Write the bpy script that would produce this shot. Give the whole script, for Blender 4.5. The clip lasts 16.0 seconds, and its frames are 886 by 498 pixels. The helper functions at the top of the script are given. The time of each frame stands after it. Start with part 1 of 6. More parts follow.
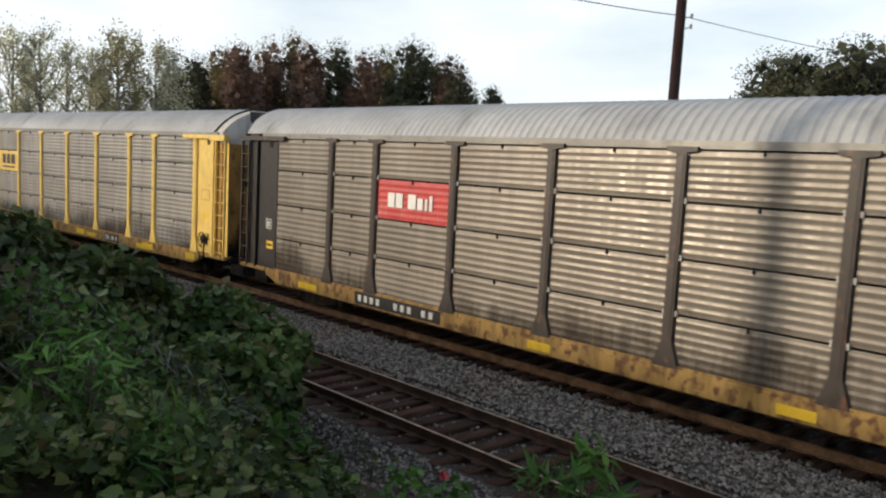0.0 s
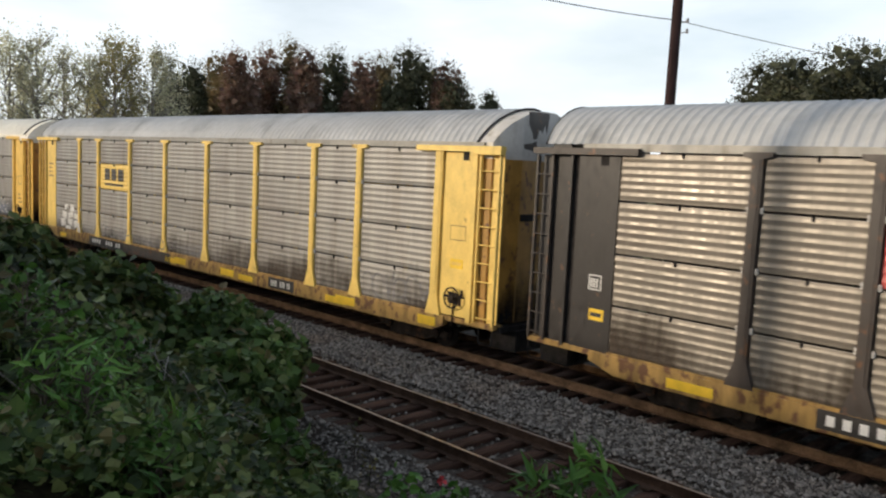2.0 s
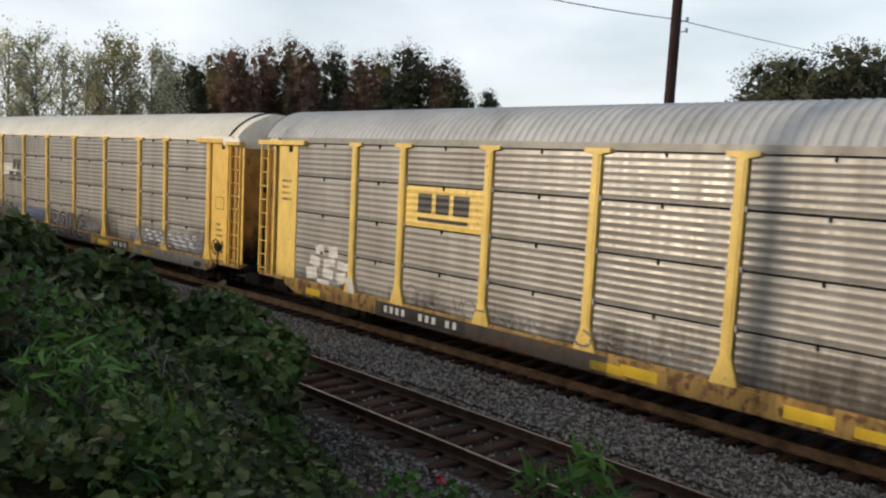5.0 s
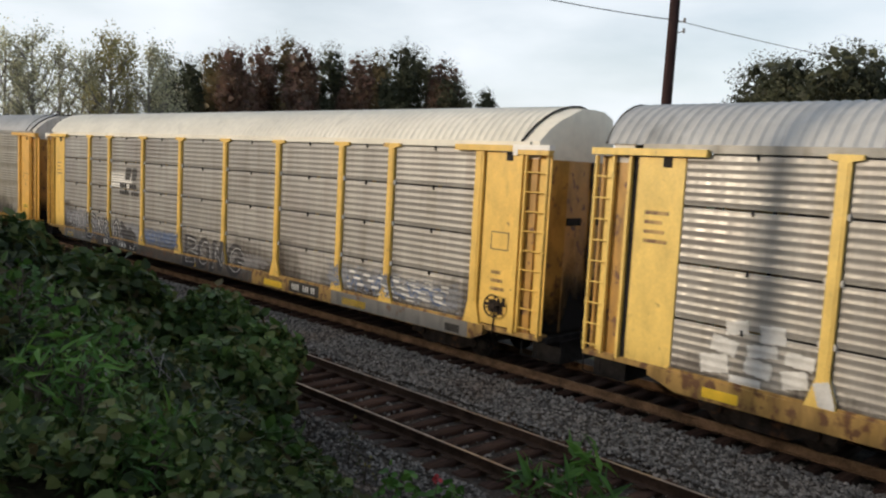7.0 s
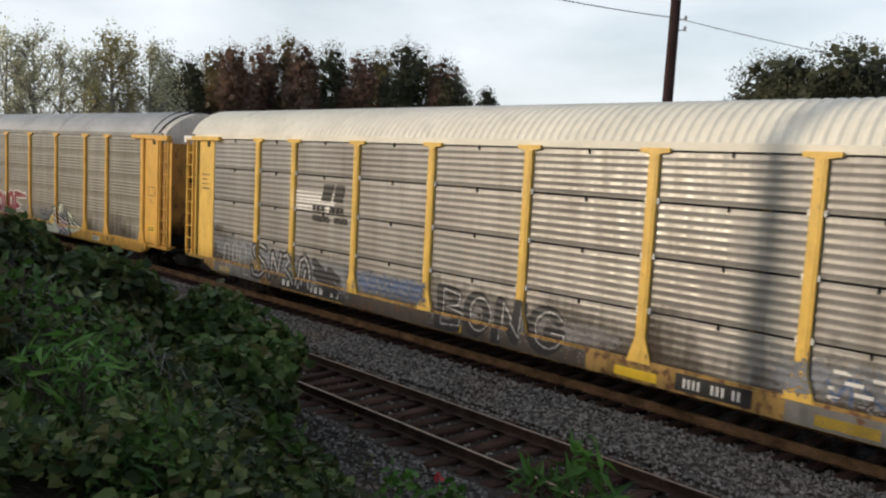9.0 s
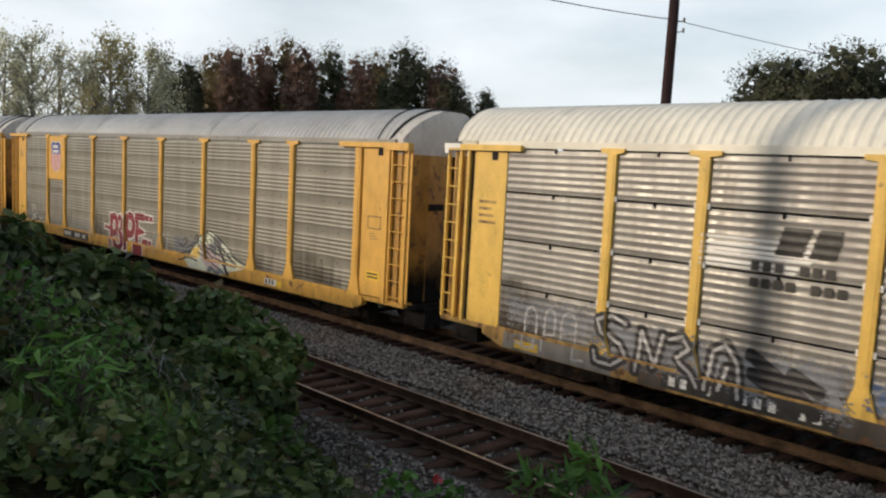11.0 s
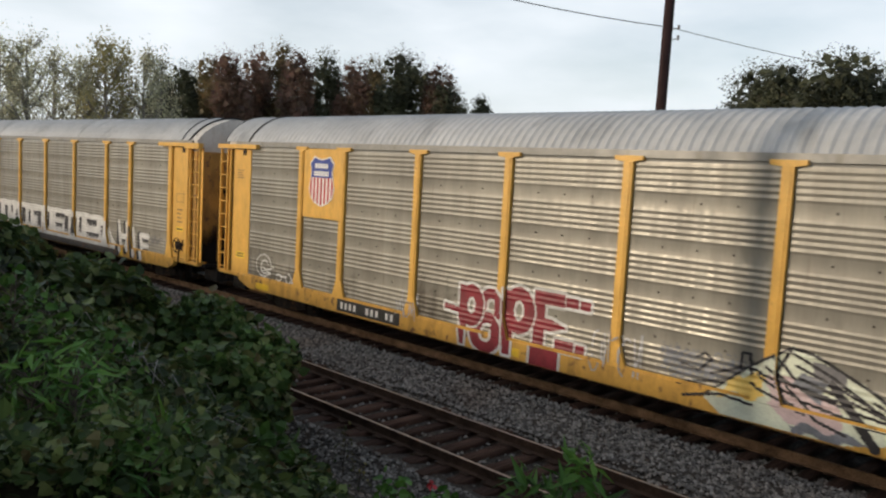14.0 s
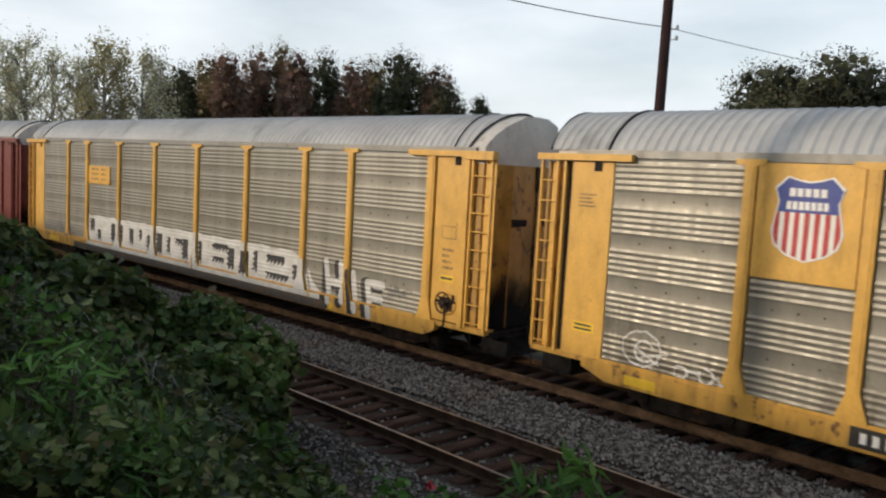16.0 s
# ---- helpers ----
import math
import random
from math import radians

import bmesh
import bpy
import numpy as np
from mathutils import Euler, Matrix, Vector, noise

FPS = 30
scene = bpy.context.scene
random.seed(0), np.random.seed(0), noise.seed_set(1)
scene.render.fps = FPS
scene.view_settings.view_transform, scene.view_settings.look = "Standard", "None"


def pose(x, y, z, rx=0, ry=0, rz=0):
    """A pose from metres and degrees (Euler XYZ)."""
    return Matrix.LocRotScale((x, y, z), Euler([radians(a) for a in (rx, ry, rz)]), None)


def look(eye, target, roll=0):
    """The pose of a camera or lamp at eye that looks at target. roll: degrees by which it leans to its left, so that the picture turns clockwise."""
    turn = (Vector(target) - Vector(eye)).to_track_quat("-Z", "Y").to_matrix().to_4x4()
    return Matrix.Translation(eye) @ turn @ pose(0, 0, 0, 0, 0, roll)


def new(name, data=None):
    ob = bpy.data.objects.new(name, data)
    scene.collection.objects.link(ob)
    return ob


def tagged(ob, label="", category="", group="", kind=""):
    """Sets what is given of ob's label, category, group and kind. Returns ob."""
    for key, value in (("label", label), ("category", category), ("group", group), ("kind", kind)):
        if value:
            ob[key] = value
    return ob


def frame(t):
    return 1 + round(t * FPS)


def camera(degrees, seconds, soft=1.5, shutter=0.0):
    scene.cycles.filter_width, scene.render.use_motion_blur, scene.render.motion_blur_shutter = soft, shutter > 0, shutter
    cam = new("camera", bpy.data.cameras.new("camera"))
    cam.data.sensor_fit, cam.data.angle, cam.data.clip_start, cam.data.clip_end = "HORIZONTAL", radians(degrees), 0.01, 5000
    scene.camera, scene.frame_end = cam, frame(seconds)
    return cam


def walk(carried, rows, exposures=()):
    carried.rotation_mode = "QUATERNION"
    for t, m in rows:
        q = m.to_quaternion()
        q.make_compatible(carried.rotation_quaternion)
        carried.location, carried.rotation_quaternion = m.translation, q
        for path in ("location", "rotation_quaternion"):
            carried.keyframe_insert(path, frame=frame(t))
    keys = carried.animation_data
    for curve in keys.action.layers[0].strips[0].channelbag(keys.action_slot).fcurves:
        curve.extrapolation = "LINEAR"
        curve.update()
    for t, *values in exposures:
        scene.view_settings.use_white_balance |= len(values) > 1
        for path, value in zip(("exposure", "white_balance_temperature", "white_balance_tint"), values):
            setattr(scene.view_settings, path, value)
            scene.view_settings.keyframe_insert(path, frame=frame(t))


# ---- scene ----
# the eye stands on the bank above the two tracks; rail tops lie at z = 0, the train runs towards +x
EYE = (0.0, 0.0, 4.387)
RADIUS, TRACK_Y, NEAR_Y = 541.8, 14.325, 9.455   # the bend of the line, and the two tracks' centre lines


def aim(yaw, pitch, roll):
    y, p = radians(yaw), radians(pitch)
    way = Vector((-math.sin(y) * math.cos(p), math.cos(y) * math.cos(p), math.sin(p)))
    return look(EYE, Vector(EYE) + way * 10, roll)


cam = camera(58.56, 16.0, soft=2.2, shutter=0.2)
TURNS = [(0.0, 46.81, -6.16, 3.01), (0.5, 46.83, -6.09, 3.01), (1.0, 46.66, -6.08, 3.01), (1.5, 46.77, -5.78, 2.86),
         (2.0, 46.65, -5.8, 2.81), (2.5, 46.65, -5.85, 2.86), (3.0, 46.6, -5.79, 2.86), (3.5, 46.82, -5.74, 2.76),
         (4.0, 46.86, -5.96, 2.91), (5.2, 46.5, -5.87, 2.96), (6.5, 46.12, -5.79, 3.03), (7.0, 46.36, -5.91, 3.11),
         (7.5, 46.41, -5.85, 3.01), (8.0, 46.56, -5.91, 3.06), (9.2, 46.4, -6.04, 3.01), (10.5, 46.28, -6.12, 2.96),
         (11.0, 46.35, -5.9, 3.01), (11.5, 46.43, -5.85, 3.08), (12.0, 46.41, -5.78, 3.16), (12.5, 46.41, -5.74, 3.16),
         (13.0, 46.32, -5.62, 3.21), (13.5, 46.13, -5.42, 3.23), (14.0, 46.01, -5.46, 3.21), (14.5, 45.74, -5.32, 3.31),
         (15.0, 45.62, -5.17, 3.26), (15.5, 45.77, -5.35, 3.16), (16.0, 45.93, -5.43, 3.17)]
walk(cam, [(t, aim(y, p, r)) for t, y, p, r in TURNS], [(0.0, 0.05), (3.0, 0.05), (3.5, -0.13), (16.0, -0.16)])

# ---- sky and sun ----
SUN_WAY = Vector((-0.488, -0.873, 0.0)).normalized()   # level direction towards the sun
SUN_UP = 14.0
world = bpy.data.worlds.new("sky")
scene.world = world
world.use_nodes = True
wn, wl = world.node_tree.nodes, world.node_tree.links
wn.clear()
w_out = wn.new("ShaderNodeOutputWorld")
w_bg = wn.new("ShaderNodeBackground")
sky = wn.new("ShaderNodeTexSky")
sky.sky_type, sky.sun_disc = "NISHITA", False
sky.sun_elevation = radians(SUN_UP)
sky.sun_rotation = math.atan2(SUN_WAY.x, SUN_WAY.y)
sky.air_density, sky.dust_density = 1.0, 2.0
w_co = wn.new("ShaderNodeTexCoord")
w_map = wn.new("ShaderNodeMapping")
w_map.inputs["Scale"].default_value = (1.0, 1.0, 3.2)
w_noise = wn.new("ShaderNodeTexNoise")
w_noise.inputs["Scale"].default_value, w_noise.inputs["Detail"].default_value = 2.6, 6.0
w_cloud = wn.new("ShaderNodeMapRange")
for k, v in (("From Min", 0.32), ("From Max", 0.66), ("To Min", -0.30), ("To Max", 0.28)):
    w_cloud.inputs[k].default_value = v
w_sep = wn.new("ShaderNodeSeparateXYZ")
w_haze = wn.new("ShaderNodeMapRange")                   # thin cloud, dense low down and open overhead
for k, v in (("From Min", 0.05), ("From Max", 0.55), ("To Min", 0.92), ("To Max", 0.22)):
    w_haze.inputs[k].default_value = v
w_add = wn.new("ShaderNodeMath")
w_add.operation, w_add.use_clamp = "ADD", True
w_mul = wn.new("ShaderNodeMix")
w_mul.data_type, w_mul.blend_type = "RGBA", "MULTIPLY"
w_mul.inputs[0].default_value = 1.0
w_mul.inputs[7].default_value = (0.19, 0.19, 0.19, 1)
w_mix = wn.new("ShaderNodeMix")
w_mix.data_type = "RGBA"
w_mix.inputs[7].default_value = (1.11, 1.18, 1.25, 1)
wl.new(w_co.outputs["Generated"], w_map.inputs["Vector"])
wl.new(w_co.outputs["Generated"], w_sep.inputs["Vector"])
wl.new(w_map.outputs["Vector"], w_noise.inputs["Vector"])
wl.new(w_noise.outputs["Fac"], w_cloud.inputs["Value"])
wl.new(w_sep.outputs["Z"], w_haze.inputs["Value"])
wl.new(w_cloud.outputs["Result"], w_add.inputs[0])
wl.new(w_haze.outputs["Result"], w_add.inputs[1])
wl.new(w_add.outputs["Value"], w_mix.inputs[0])
wl.new(sky.outputs["Color"], w_mul.inputs[6])
wl.new(w_mul.outputs[2], w_mix.inputs[6])
wl.new(w_mix.outputs[2], w_bg.inputs["Color"])
w_bg.inputs["Strength"].default_value = 0.95
wl.new(w_bg.outputs["Background"], w_out.inputs["Surface"])

sun_data = bpy.data.lights.new("sun", "SUN")
sun_data.energy, sun_data.angle, sun_data.color = 2.5, radians(1.8), (1.0, 0.83, 0.62)
sun = new("sun", sun_data)
sun_at = SUN_WAY * math.cos(radians(SUN_UP)) + Vector((0, 0, math.sin(radians(SUN_UP))))
sun.matrix_world = look(sun_at * 50, (0, 0, 0))


# ---- materials ----
def material(name, colour, rough=0.6, metal=0.0, spots=(), grain=8.0, stretch=(1, 1, 1), vary=0.15, bump=0.0, bump_scale=40.0, space="Object", random=0.0, spec=0.5):
    """A surface with a base colour, variation at two scales, patches of other colours and fine relief.
    spots: (colour, scale, from, to, stretch): patches where a noise of that scale rises from-to."""
    m = bpy.data.materials.new(name)
    m.use_nodes = True
    n, l = m.node_tree.nodes, m.node_tree.links
    b = n["Principled BSDF"]
    b.inputs["Roughness"].default_value, b.inputs["Metallic"].default_value = rough, metal
    b.inputs["Specular IOR Level"].default_value = spec
    co = n.new("ShaderNodeTexCoord")

    def noise_at(scale, st, detail=5.0):
        mp = n.new("ShaderNodeMapping")
        mp.inputs["Scale"].default_value = st
        l.new(co.outputs[space], mp.inputs["Vector"])
        t = n.new("ShaderNodeTexNoise")
        t.inputs["Scale"].default_value, t.inputs["Detail"].default_value = scale, detail
        l.new(mp.outputs["Vector"], t.inputs["Vector"])
        return t.outputs["Fac"]

    def blend(kind, fac, a, c):
        x = n.new("ShaderNodeMix")
        x.data_type, x.blend_type = "RGBA", kind
        for i, v in ((0, fac), (6, a), (7, c)):
            if isinstance(v, bpy.types.NodeSocket):
                l.new(v, x.inputs[i])
            else:
                x.inputs[i].default_value = v
        return x.outputs[2]

    def ramp(fac, a, c, lo=0.0, hi=1.0):
        r = n.new("ShaderNodeMapRange")
        l.new(fac, r.inputs["Value"])
        for k, v in (("From Min", a), ("From Max", c), ("To Min", lo), ("To Max", hi)):
            r.inputs[k].default_value = v
        return r.outputs["Result"]

    base = (*colour, 1)
    lo = tuple(max(c * (1 - 2 * vary), 0) for c in colour) + (1,)
    hi = tuple(min(c * (1 + 2 * vary), 1) for c in colour) + (1,)
    col = blend("MIX", ramp(noise_at(grain, stretch), 0.3, 0.7), lo, hi)
    fine = ramp(noise_at(grain * 9, stretch, 2.0), 0.3, 0.7, 1 - vary, 1 + vary)
    col = blend("MULTIPLY", 1.0, col, fine)
    for colour2, scale, a, c, st in spots:
        col = blend("MIX", ramp(noise_at(scale, st), a, c), col, (*colour2, 1))
    if random:
        info = n.new("ShaderNodeObjectInfo")
        col = blend("MULTIPLY", 1.0, col, ramp(info.outputs["Random"], 0, 1, 1 - random, 1 + random))
    l.new(col, b.inputs["Base Color"])
    l.new(ramp(noise_at(grain * 3, stretch), 0.3, 0.7, max(rough - 0.1, 0.05), min(rough + 0.12, 1)), b.inputs["Roughness"])
    if bump:
        bn = n.new("ShaderNodeBump")
        bn.inputs["Strength"].default_value, bn.inputs["Distance"].default_value = bump, 0.02
        l.new(noise_at(bump_scale, (1, 1, 1), 4.0), bn.inputs["Height"])
        l.new(bn.outputs["Normal"], b.inputs["Normal"])
    return m


def leaf_material(name, tones, rough=0.5, thin=0.25, clump=1.1, swing=(0.55, 1.5)):
    """Leaves whose tone changes from leaf to leaf, a little light passing through."""
    m = bpy.data.materials.new(name)
    m.use_nodes = True
    n, l = m.node_tree.nodes, m.node_tree.links
    b, out = n["Principled BSDF"], n["Material Output"]
    b.inputs["Roughness"].default_value = rough
    b.inputs["Specular IOR Level"].default_value = 0.22
    geo = n.new("ShaderNodeNewGeometry")
    r = n.new("ShaderNodeValToRGB")
    els = r.color_ramp.elements
    while len(els) < len(tones):
        els.new(0.5)
    for i, c in enumerate(tones):
        els[i].position, els[i].color = i / (len(tones) - 1), (*c, 1)
    l.new(geo.outputs["Random Per Island"], r.inputs["Fac"])
    co, drift, span, mul = n.new("ShaderNodeTexCoord"), n.new("ShaderNodeTexNoise"), n.new("ShaderNodeMapRange"), n.new("ShaderNodeMix")
    drift.inputs["Scale"].default_value, drift.inputs["Detail"].default_value = clump, 2.0
    for k, v in (("From Min", 0.35), ("From Max", 0.65), ("To Min", swing[0]), ("To Max", swing[1])):
        span.inputs[k].default_value = v
    mul.data_type, mul.blend_type = "RGBA", "MULTIPLY"
    mul.inputs[0].default_value = 1.0
    l.new(co.outputs["Object"], drift.inputs["Vector"])
    l.new(drift.outputs["Fac"], span.inputs["Value"])
    l.new(r.outputs["Color"], mul.inputs[6])
    l.new(span.outputs["Result"], mul.inputs[7])
    l.new(mul.outputs[2], b.inputs["Base Color"])
    tr = n.new("ShaderNodeBsdfTranslucent")
    l.new(mul.outputs[2], tr.inputs["Color"])
    mx = n.new("ShaderNodeMixShader")
    mx.inputs[0].default_value = thin
    l.new(b.outputs[0], mx.inputs[1])
    l.new(tr.outputs[0], mx.inputs[2])
    l.new(mx.outputs[0], out.inputs["Surface"])
    return m


RUST = (0.14, 0.065, 0.03)
def sheet_metal(name, colour, low, metal=0.20, rough=0.40):
    """Weathered bare sheet: vertical runs, dull patches, dirt low down in ragged clouds."""
    return material(name, colour, rough, metal, grain=1.1, stretch=(2.4, 1, 0.4), vary=0.06, bump=0.05, bump_scale=25, random=0.08,
                    spots=[((0.17, 0.15, 0.125), 0.9, 0.50, 0.95, (2.4, 1, 0.30)), (low, 0.6, 0.52, 0.90, (0.6, 1, 1.0)),
                           ((0.12, 0.085, 0.06), 4.0, 0.66, 0.84, (2.5, 1, 0.22))])


M_SHEET_BROWN = sheet_metal("panel_sheet_brownish", (0.212, 0.187, 0.155), (0.11, 0.085, 0.068))
M_SHEET_GREY = sheet_metal("panel_sheet_grey", (0.275, 0.263, 0.245), (0.135, 0.108, 0.10))
M_SHEET_WARM = sheet_metal("panel_sheet_warm_grey", (0.245, 0.23, 0.193), (0.14, 0.128, 0.11), 0.22, 0.40)
M_ROOF_GREY = material("roof_sheet_grey", (0.47, 0.465, 0.45), 0.52, 0.25, grain=0.5, stretch=(1, 1, 1), vary=0.06, spots=[((0.24, 0.235, 0.22), 0.9, 0.56, 0.85, (1.5, 0.6, 1))])
M_CHORD = material("weathered_chord_sheet", (0.235, 0.23, 0.215), 0.5, 0.3, grain=1.0, vary=0.08, spots=[((0.14, 0.12, 0.095), 2.0, 0.55, 0.8, (2, 1, 0.5))])
M_ROOF_WHITE = material("roof_paint_white", (0.74, 0.70, 0.60), 0.55, 0.0, grain=0.6, vary=0.05, spots=[((0.45, 0.42, 0.36), 1.2, 0.6, 0.85, (1, 0.6, 1))])


def paint(name, colour, wear=0.62, dirt=0.60):
    return material(name, colour, 0.45, 0.0, grain=2.0, stretch=(1.5, 1, 0.8), vary=0.07, random=0.05, bump=0.05,
                    spots=[(tuple(c * 0.55 for c in colour), 2.2, dirt, dirt + 0.22, (2.0, 1, 0.5)), (RUST, 6.0, wear, wear + 0.10, (1, 1, 0.7))])


M_YELLOW = paint("yellow_paint", (0.72, 0.46, 0.095), 0.66)
M_YELLOW_PALE = paint("pale_yellow_paint", (0.76, 0.53, 0.135), 0.66, 0.62)
M_YELLOW_DEEP = paint("orange_yellow_paint", (0.68, 0.38, 0.07), 0.68, 0.62)
M_YELLOW_SILL = paint("soiled_yellow_sill_paint", (0.43, 0.26, 0.078), 0.52, 0.41)
M_ORANGE_SILL = paint("soiled_orange_sill_paint", (0.60, 0.33, 0.062), 0.60, 0.50)
M_YELLOW_BRIGHT = paint("fresh_yellow_patch", (0.80, 0.52, 0.03), 0.75, 0.7)
M_BROWN = paint("dark_brown_paint", (0.046, 0.036, 0.032), 0.60, 0.55)
M_BROWN_END = paint("charcoal_brown_end_paint", (0.019, 0.016, 0.016), 0.66, 0.55)
M_END = paint("grimy_yellow_end_paint", (0.42, 0.225, 0.045), 0.58, 0.47)
M_MAROON = paint("maroon_paint", (0.16, 0.028, 0.022), 0.66, 0.6)
M_DARK = material("grimy_underframe_steel", (0.035, 0.028, 0.024), 0.85, 0.0, grain=4, vary=0.25, spots=[(RUST, 5, 0.55, 0.75, (1, 1, 1))], spec=0.12)
M_BLACK = material("black_steel", (0.022, 0.020, 0.020), 0.7, 0.0, grain=5, vary=0.25, spec=0.12)
M_WHITE_HOOD = material("white_end_paint", (0.52, 0.50, 0.47), 0.55, 0.0, grain=2, vary=0.06, spots=[((0.30, 0.25, 0.2), 2.5, 0.58, 0.8, (1, 2, 0.6))])
M_RED = material("faded_red_paint", (0.50, 0.055, 0.055), 0.5, 0.0, grain=2, vary=0.07, random=0.03, spots=[((0.55, 0.16, 0.14), 3, 0.55, 0.8, (2, 1, 0.4))])
M_SIGN_WHITE = material("sign_white", (0.80, 0.78, 0.74), 0.5, 0.0, grain=4, vary=0.04)
M_SIGN_BLUE = material("sign_blue", (0.025, 0.05, 0.26), 0.45, 0.0, grain=4, vary=0.06)
M_SIGN_RED = material("sign_red", (0.46, 0.03, 0.035), 0.45, 0.0, grain=4, vary=0.06)
M_SIGN_BLACK = material("sign_black", (0.03, 0.027, 0.025), 0.5, 0.0, grain=6, vary=0.2)
M_SPRAY_WHITE = material("white_spray_paint", (0.58, 0.57, 0.545), 0.55, 0.0, grain=3, vary=0.08)
M_SPRAY_BLACK = material("black_spray_paint", (0.018, 0.017, 0.021), 0.5, 0.0, grain=3, vary=0.2)
M_SPRAY_MAROON = material("maroon_spray_paint", (0.20, 0.014, 0.025), 0.5, 0.0, grain=3, vary=0.12)
M_SPRAY_CREAM = material("cream_spray_paint", (0.60, 0.63, 0.50), 0.55, 0.0, grain=3, vary=0.10)
M_SPRAY_PINK = material("pink_spray_paint", (0.55, 0.42, 0.42), 0.55, 0.0, grain=3, vary=0.10)
M_SPRAY_BLUE = material("blue_spray_paint", (0.065, 0.10, 0.19), 0.5, 0.0, grain=3, vary=0.15)
M_SPRAY_FADE = material("faded_blue_grey_spray_paint", (0.165, 0.175, 0.20), 0.55, 0.0, grain=3, vary=0.15)
M_SPRAY_SILVER = material("silver_spray_paint", (0.36, 0.36, 0.37), 0.5, 0.1, grain=3, vary=0.12)
M_SILL_GREY = paint("soiled_grey_sill_paint", (0.20, 0.19, 0.175), 0.62, 0.5)
M_SILL_DARK = paint("blackened_sill_paint", (0.075, 0.062, 0.052), 0.58, 0.5)
M_SPRAY_GREY = material("faded_grey_spray_paint", (0.17, 0.165, 0.17), 0.55, 0.0, grain=3, vary=0.15)
M_RAIL_BROWN = material("brown_rail_steel", (0.20, 0.118, 0.066), 0.8, 0.0, grain=3, vary=0.22, spec=0.1)
M_RAIL_DARK = material("dark_rusty_rail_steel", (0.052, 0.031, 0.021), 0.8, 0.0, grain=3, vary=0.2, spec=0.12)
M_RAIL_TOP = material("worn_rail_head", (0.34, 0.29, 0.25), 0.4, 0.6, grain=3, vary=0.15)
M_TIE = material("weathered_tie_wood", (0.060, 0.034, 0.025), 0.9, 0.0, grain=2.5, stretch=(6, 0.6, 2), vary=0.25, bump=0.5, bump_scale=30, random=0.35, spots=[((0.075, 0.05, 0.04), 4, 0.58, 0.85, (5, 0.7, 1))], spec=0.12)
M_STONE = material("ballast_stone", (0.170, 0.154, 0.138), 0.9, 0.0, grain=9, vary=0.2, bump=0.3, random=0.0, spots=[((0.19, 0.15, 0.12), 0.5, 0.52, 0.75, (1, 1, 1))], spec=0.12)
M_BALLAST = material("packed_ballast", (0.062, 0.052, 0.044), 0.95, 0.0, grain=14, vary=0.3, bump=0.9, bump_scale=22, spots=[((0.035, 0.024, 0.018), 0.6, 0.5, 0.7, (1, 1, 1))], spec=0.12)
M_SOIL = material("bank_soil", (0.06, 0.05, 0.032), 0.95, 0.0, grain=3, vary=0.3, bump=0.8, bump_scale=15, spots=[((0.045, 0.06, 0.022), 0.7, 0.42, 0.6, (1, 1, 1))], spec=0.12)
M_FIELD = material("far_field", (0.13, 0.115, 0.055), 0.95, 0.0, grain=0.15, vary=0.25, bump=0.5, bump_scale=4, spots=[((0.06, 0.075, 0.03), 0.06, 0.45, 0.65, (1, 1, 1))], spec=0.12)
M_POLE = material("creosoted_pole_wood", (0.034, 0.020, 0.020), 0.85, 0.0, grain=3, stretch=(6, 6, 0.5), vary=0.2, bump=0.4, spec=0.12)
M_BARK = material("tree_bark", (0.085, 0.07, 0.055), 0.9, 0.0, grain=3, stretch=(4, 4, 0.6), vary=0.25, bump=0.5, spec=0.12)
M_BARK_PALE = material("pale_bark", (0.23, 0.21, 0.19), 0.9, 0.0, grain=3, stretch=(4, 4, 0.6), vary=0.2, bump=0.4, spec=0.12)
M_WALL = material("plain_render", (0.30, 0.28, 0.25), 0.9, 0.0, grain=0.7, vary=0.12, bump=0.3)
L_VINE = leaf_material("vine_leaf", [(0.013, 0.024, 0.008), (0.033, 0.058, 0.015), (0.059, 0.092, 0.024), (0.021, 0.035, 0.012), (0.072, 0.104, 0.029), (0.123, 0.148, 0.047), (0.078, 0.056, 0.027)], clump=0.9, swing=(0.45, 1.5))
L_SHRUB = leaf_material("shrub_leaf", [(0.024, 0.048, 0.014), (0.052, 0.093, 0.024), (0.091, 0.149, 0.037), (0.037, 0.067, 0.021), (0.134, 0.183, 0.054), (0.106, 0.082, 0.04)])
L_WEED = leaf_material("weed_leaf", [(0.036, 0.09, 0.018), (0.065, 0.144, 0.026), (0.098, 0.181, 0.035)])
L_GRASS = leaf_material("grass_blade", [(0.042, 0.072, 0.017), (0.067, 0.105, 0.026), (0.097, 0.125, 0.036), (0.109, 0.099, 0.039)])
L_GOLD = leaf_material("yellowing_leaf", [(0.09, 0.08, 0.022), (0.14, 0.115, 0.035), (0.065, 0.08, 0.025), (0.045, 0.07, 0.022)])
L_PALE = leaf_material("pale_autumn_leaf", [(0.397, 0.397, 0.255), (0.482, 0.482, 0.312), (0.539, 0.51, 0.369), (0.425, 0.425, 0.312)], thin=0.45, clump=0.35)
L_RED = leaf_material("russet_leaf", [(0.137, 0.077, 0.064), (0.191, 0.109, 0.081), (0.155, 0.111, 0.072), (0.109, 0.069, 0.062)], clump=0.35)
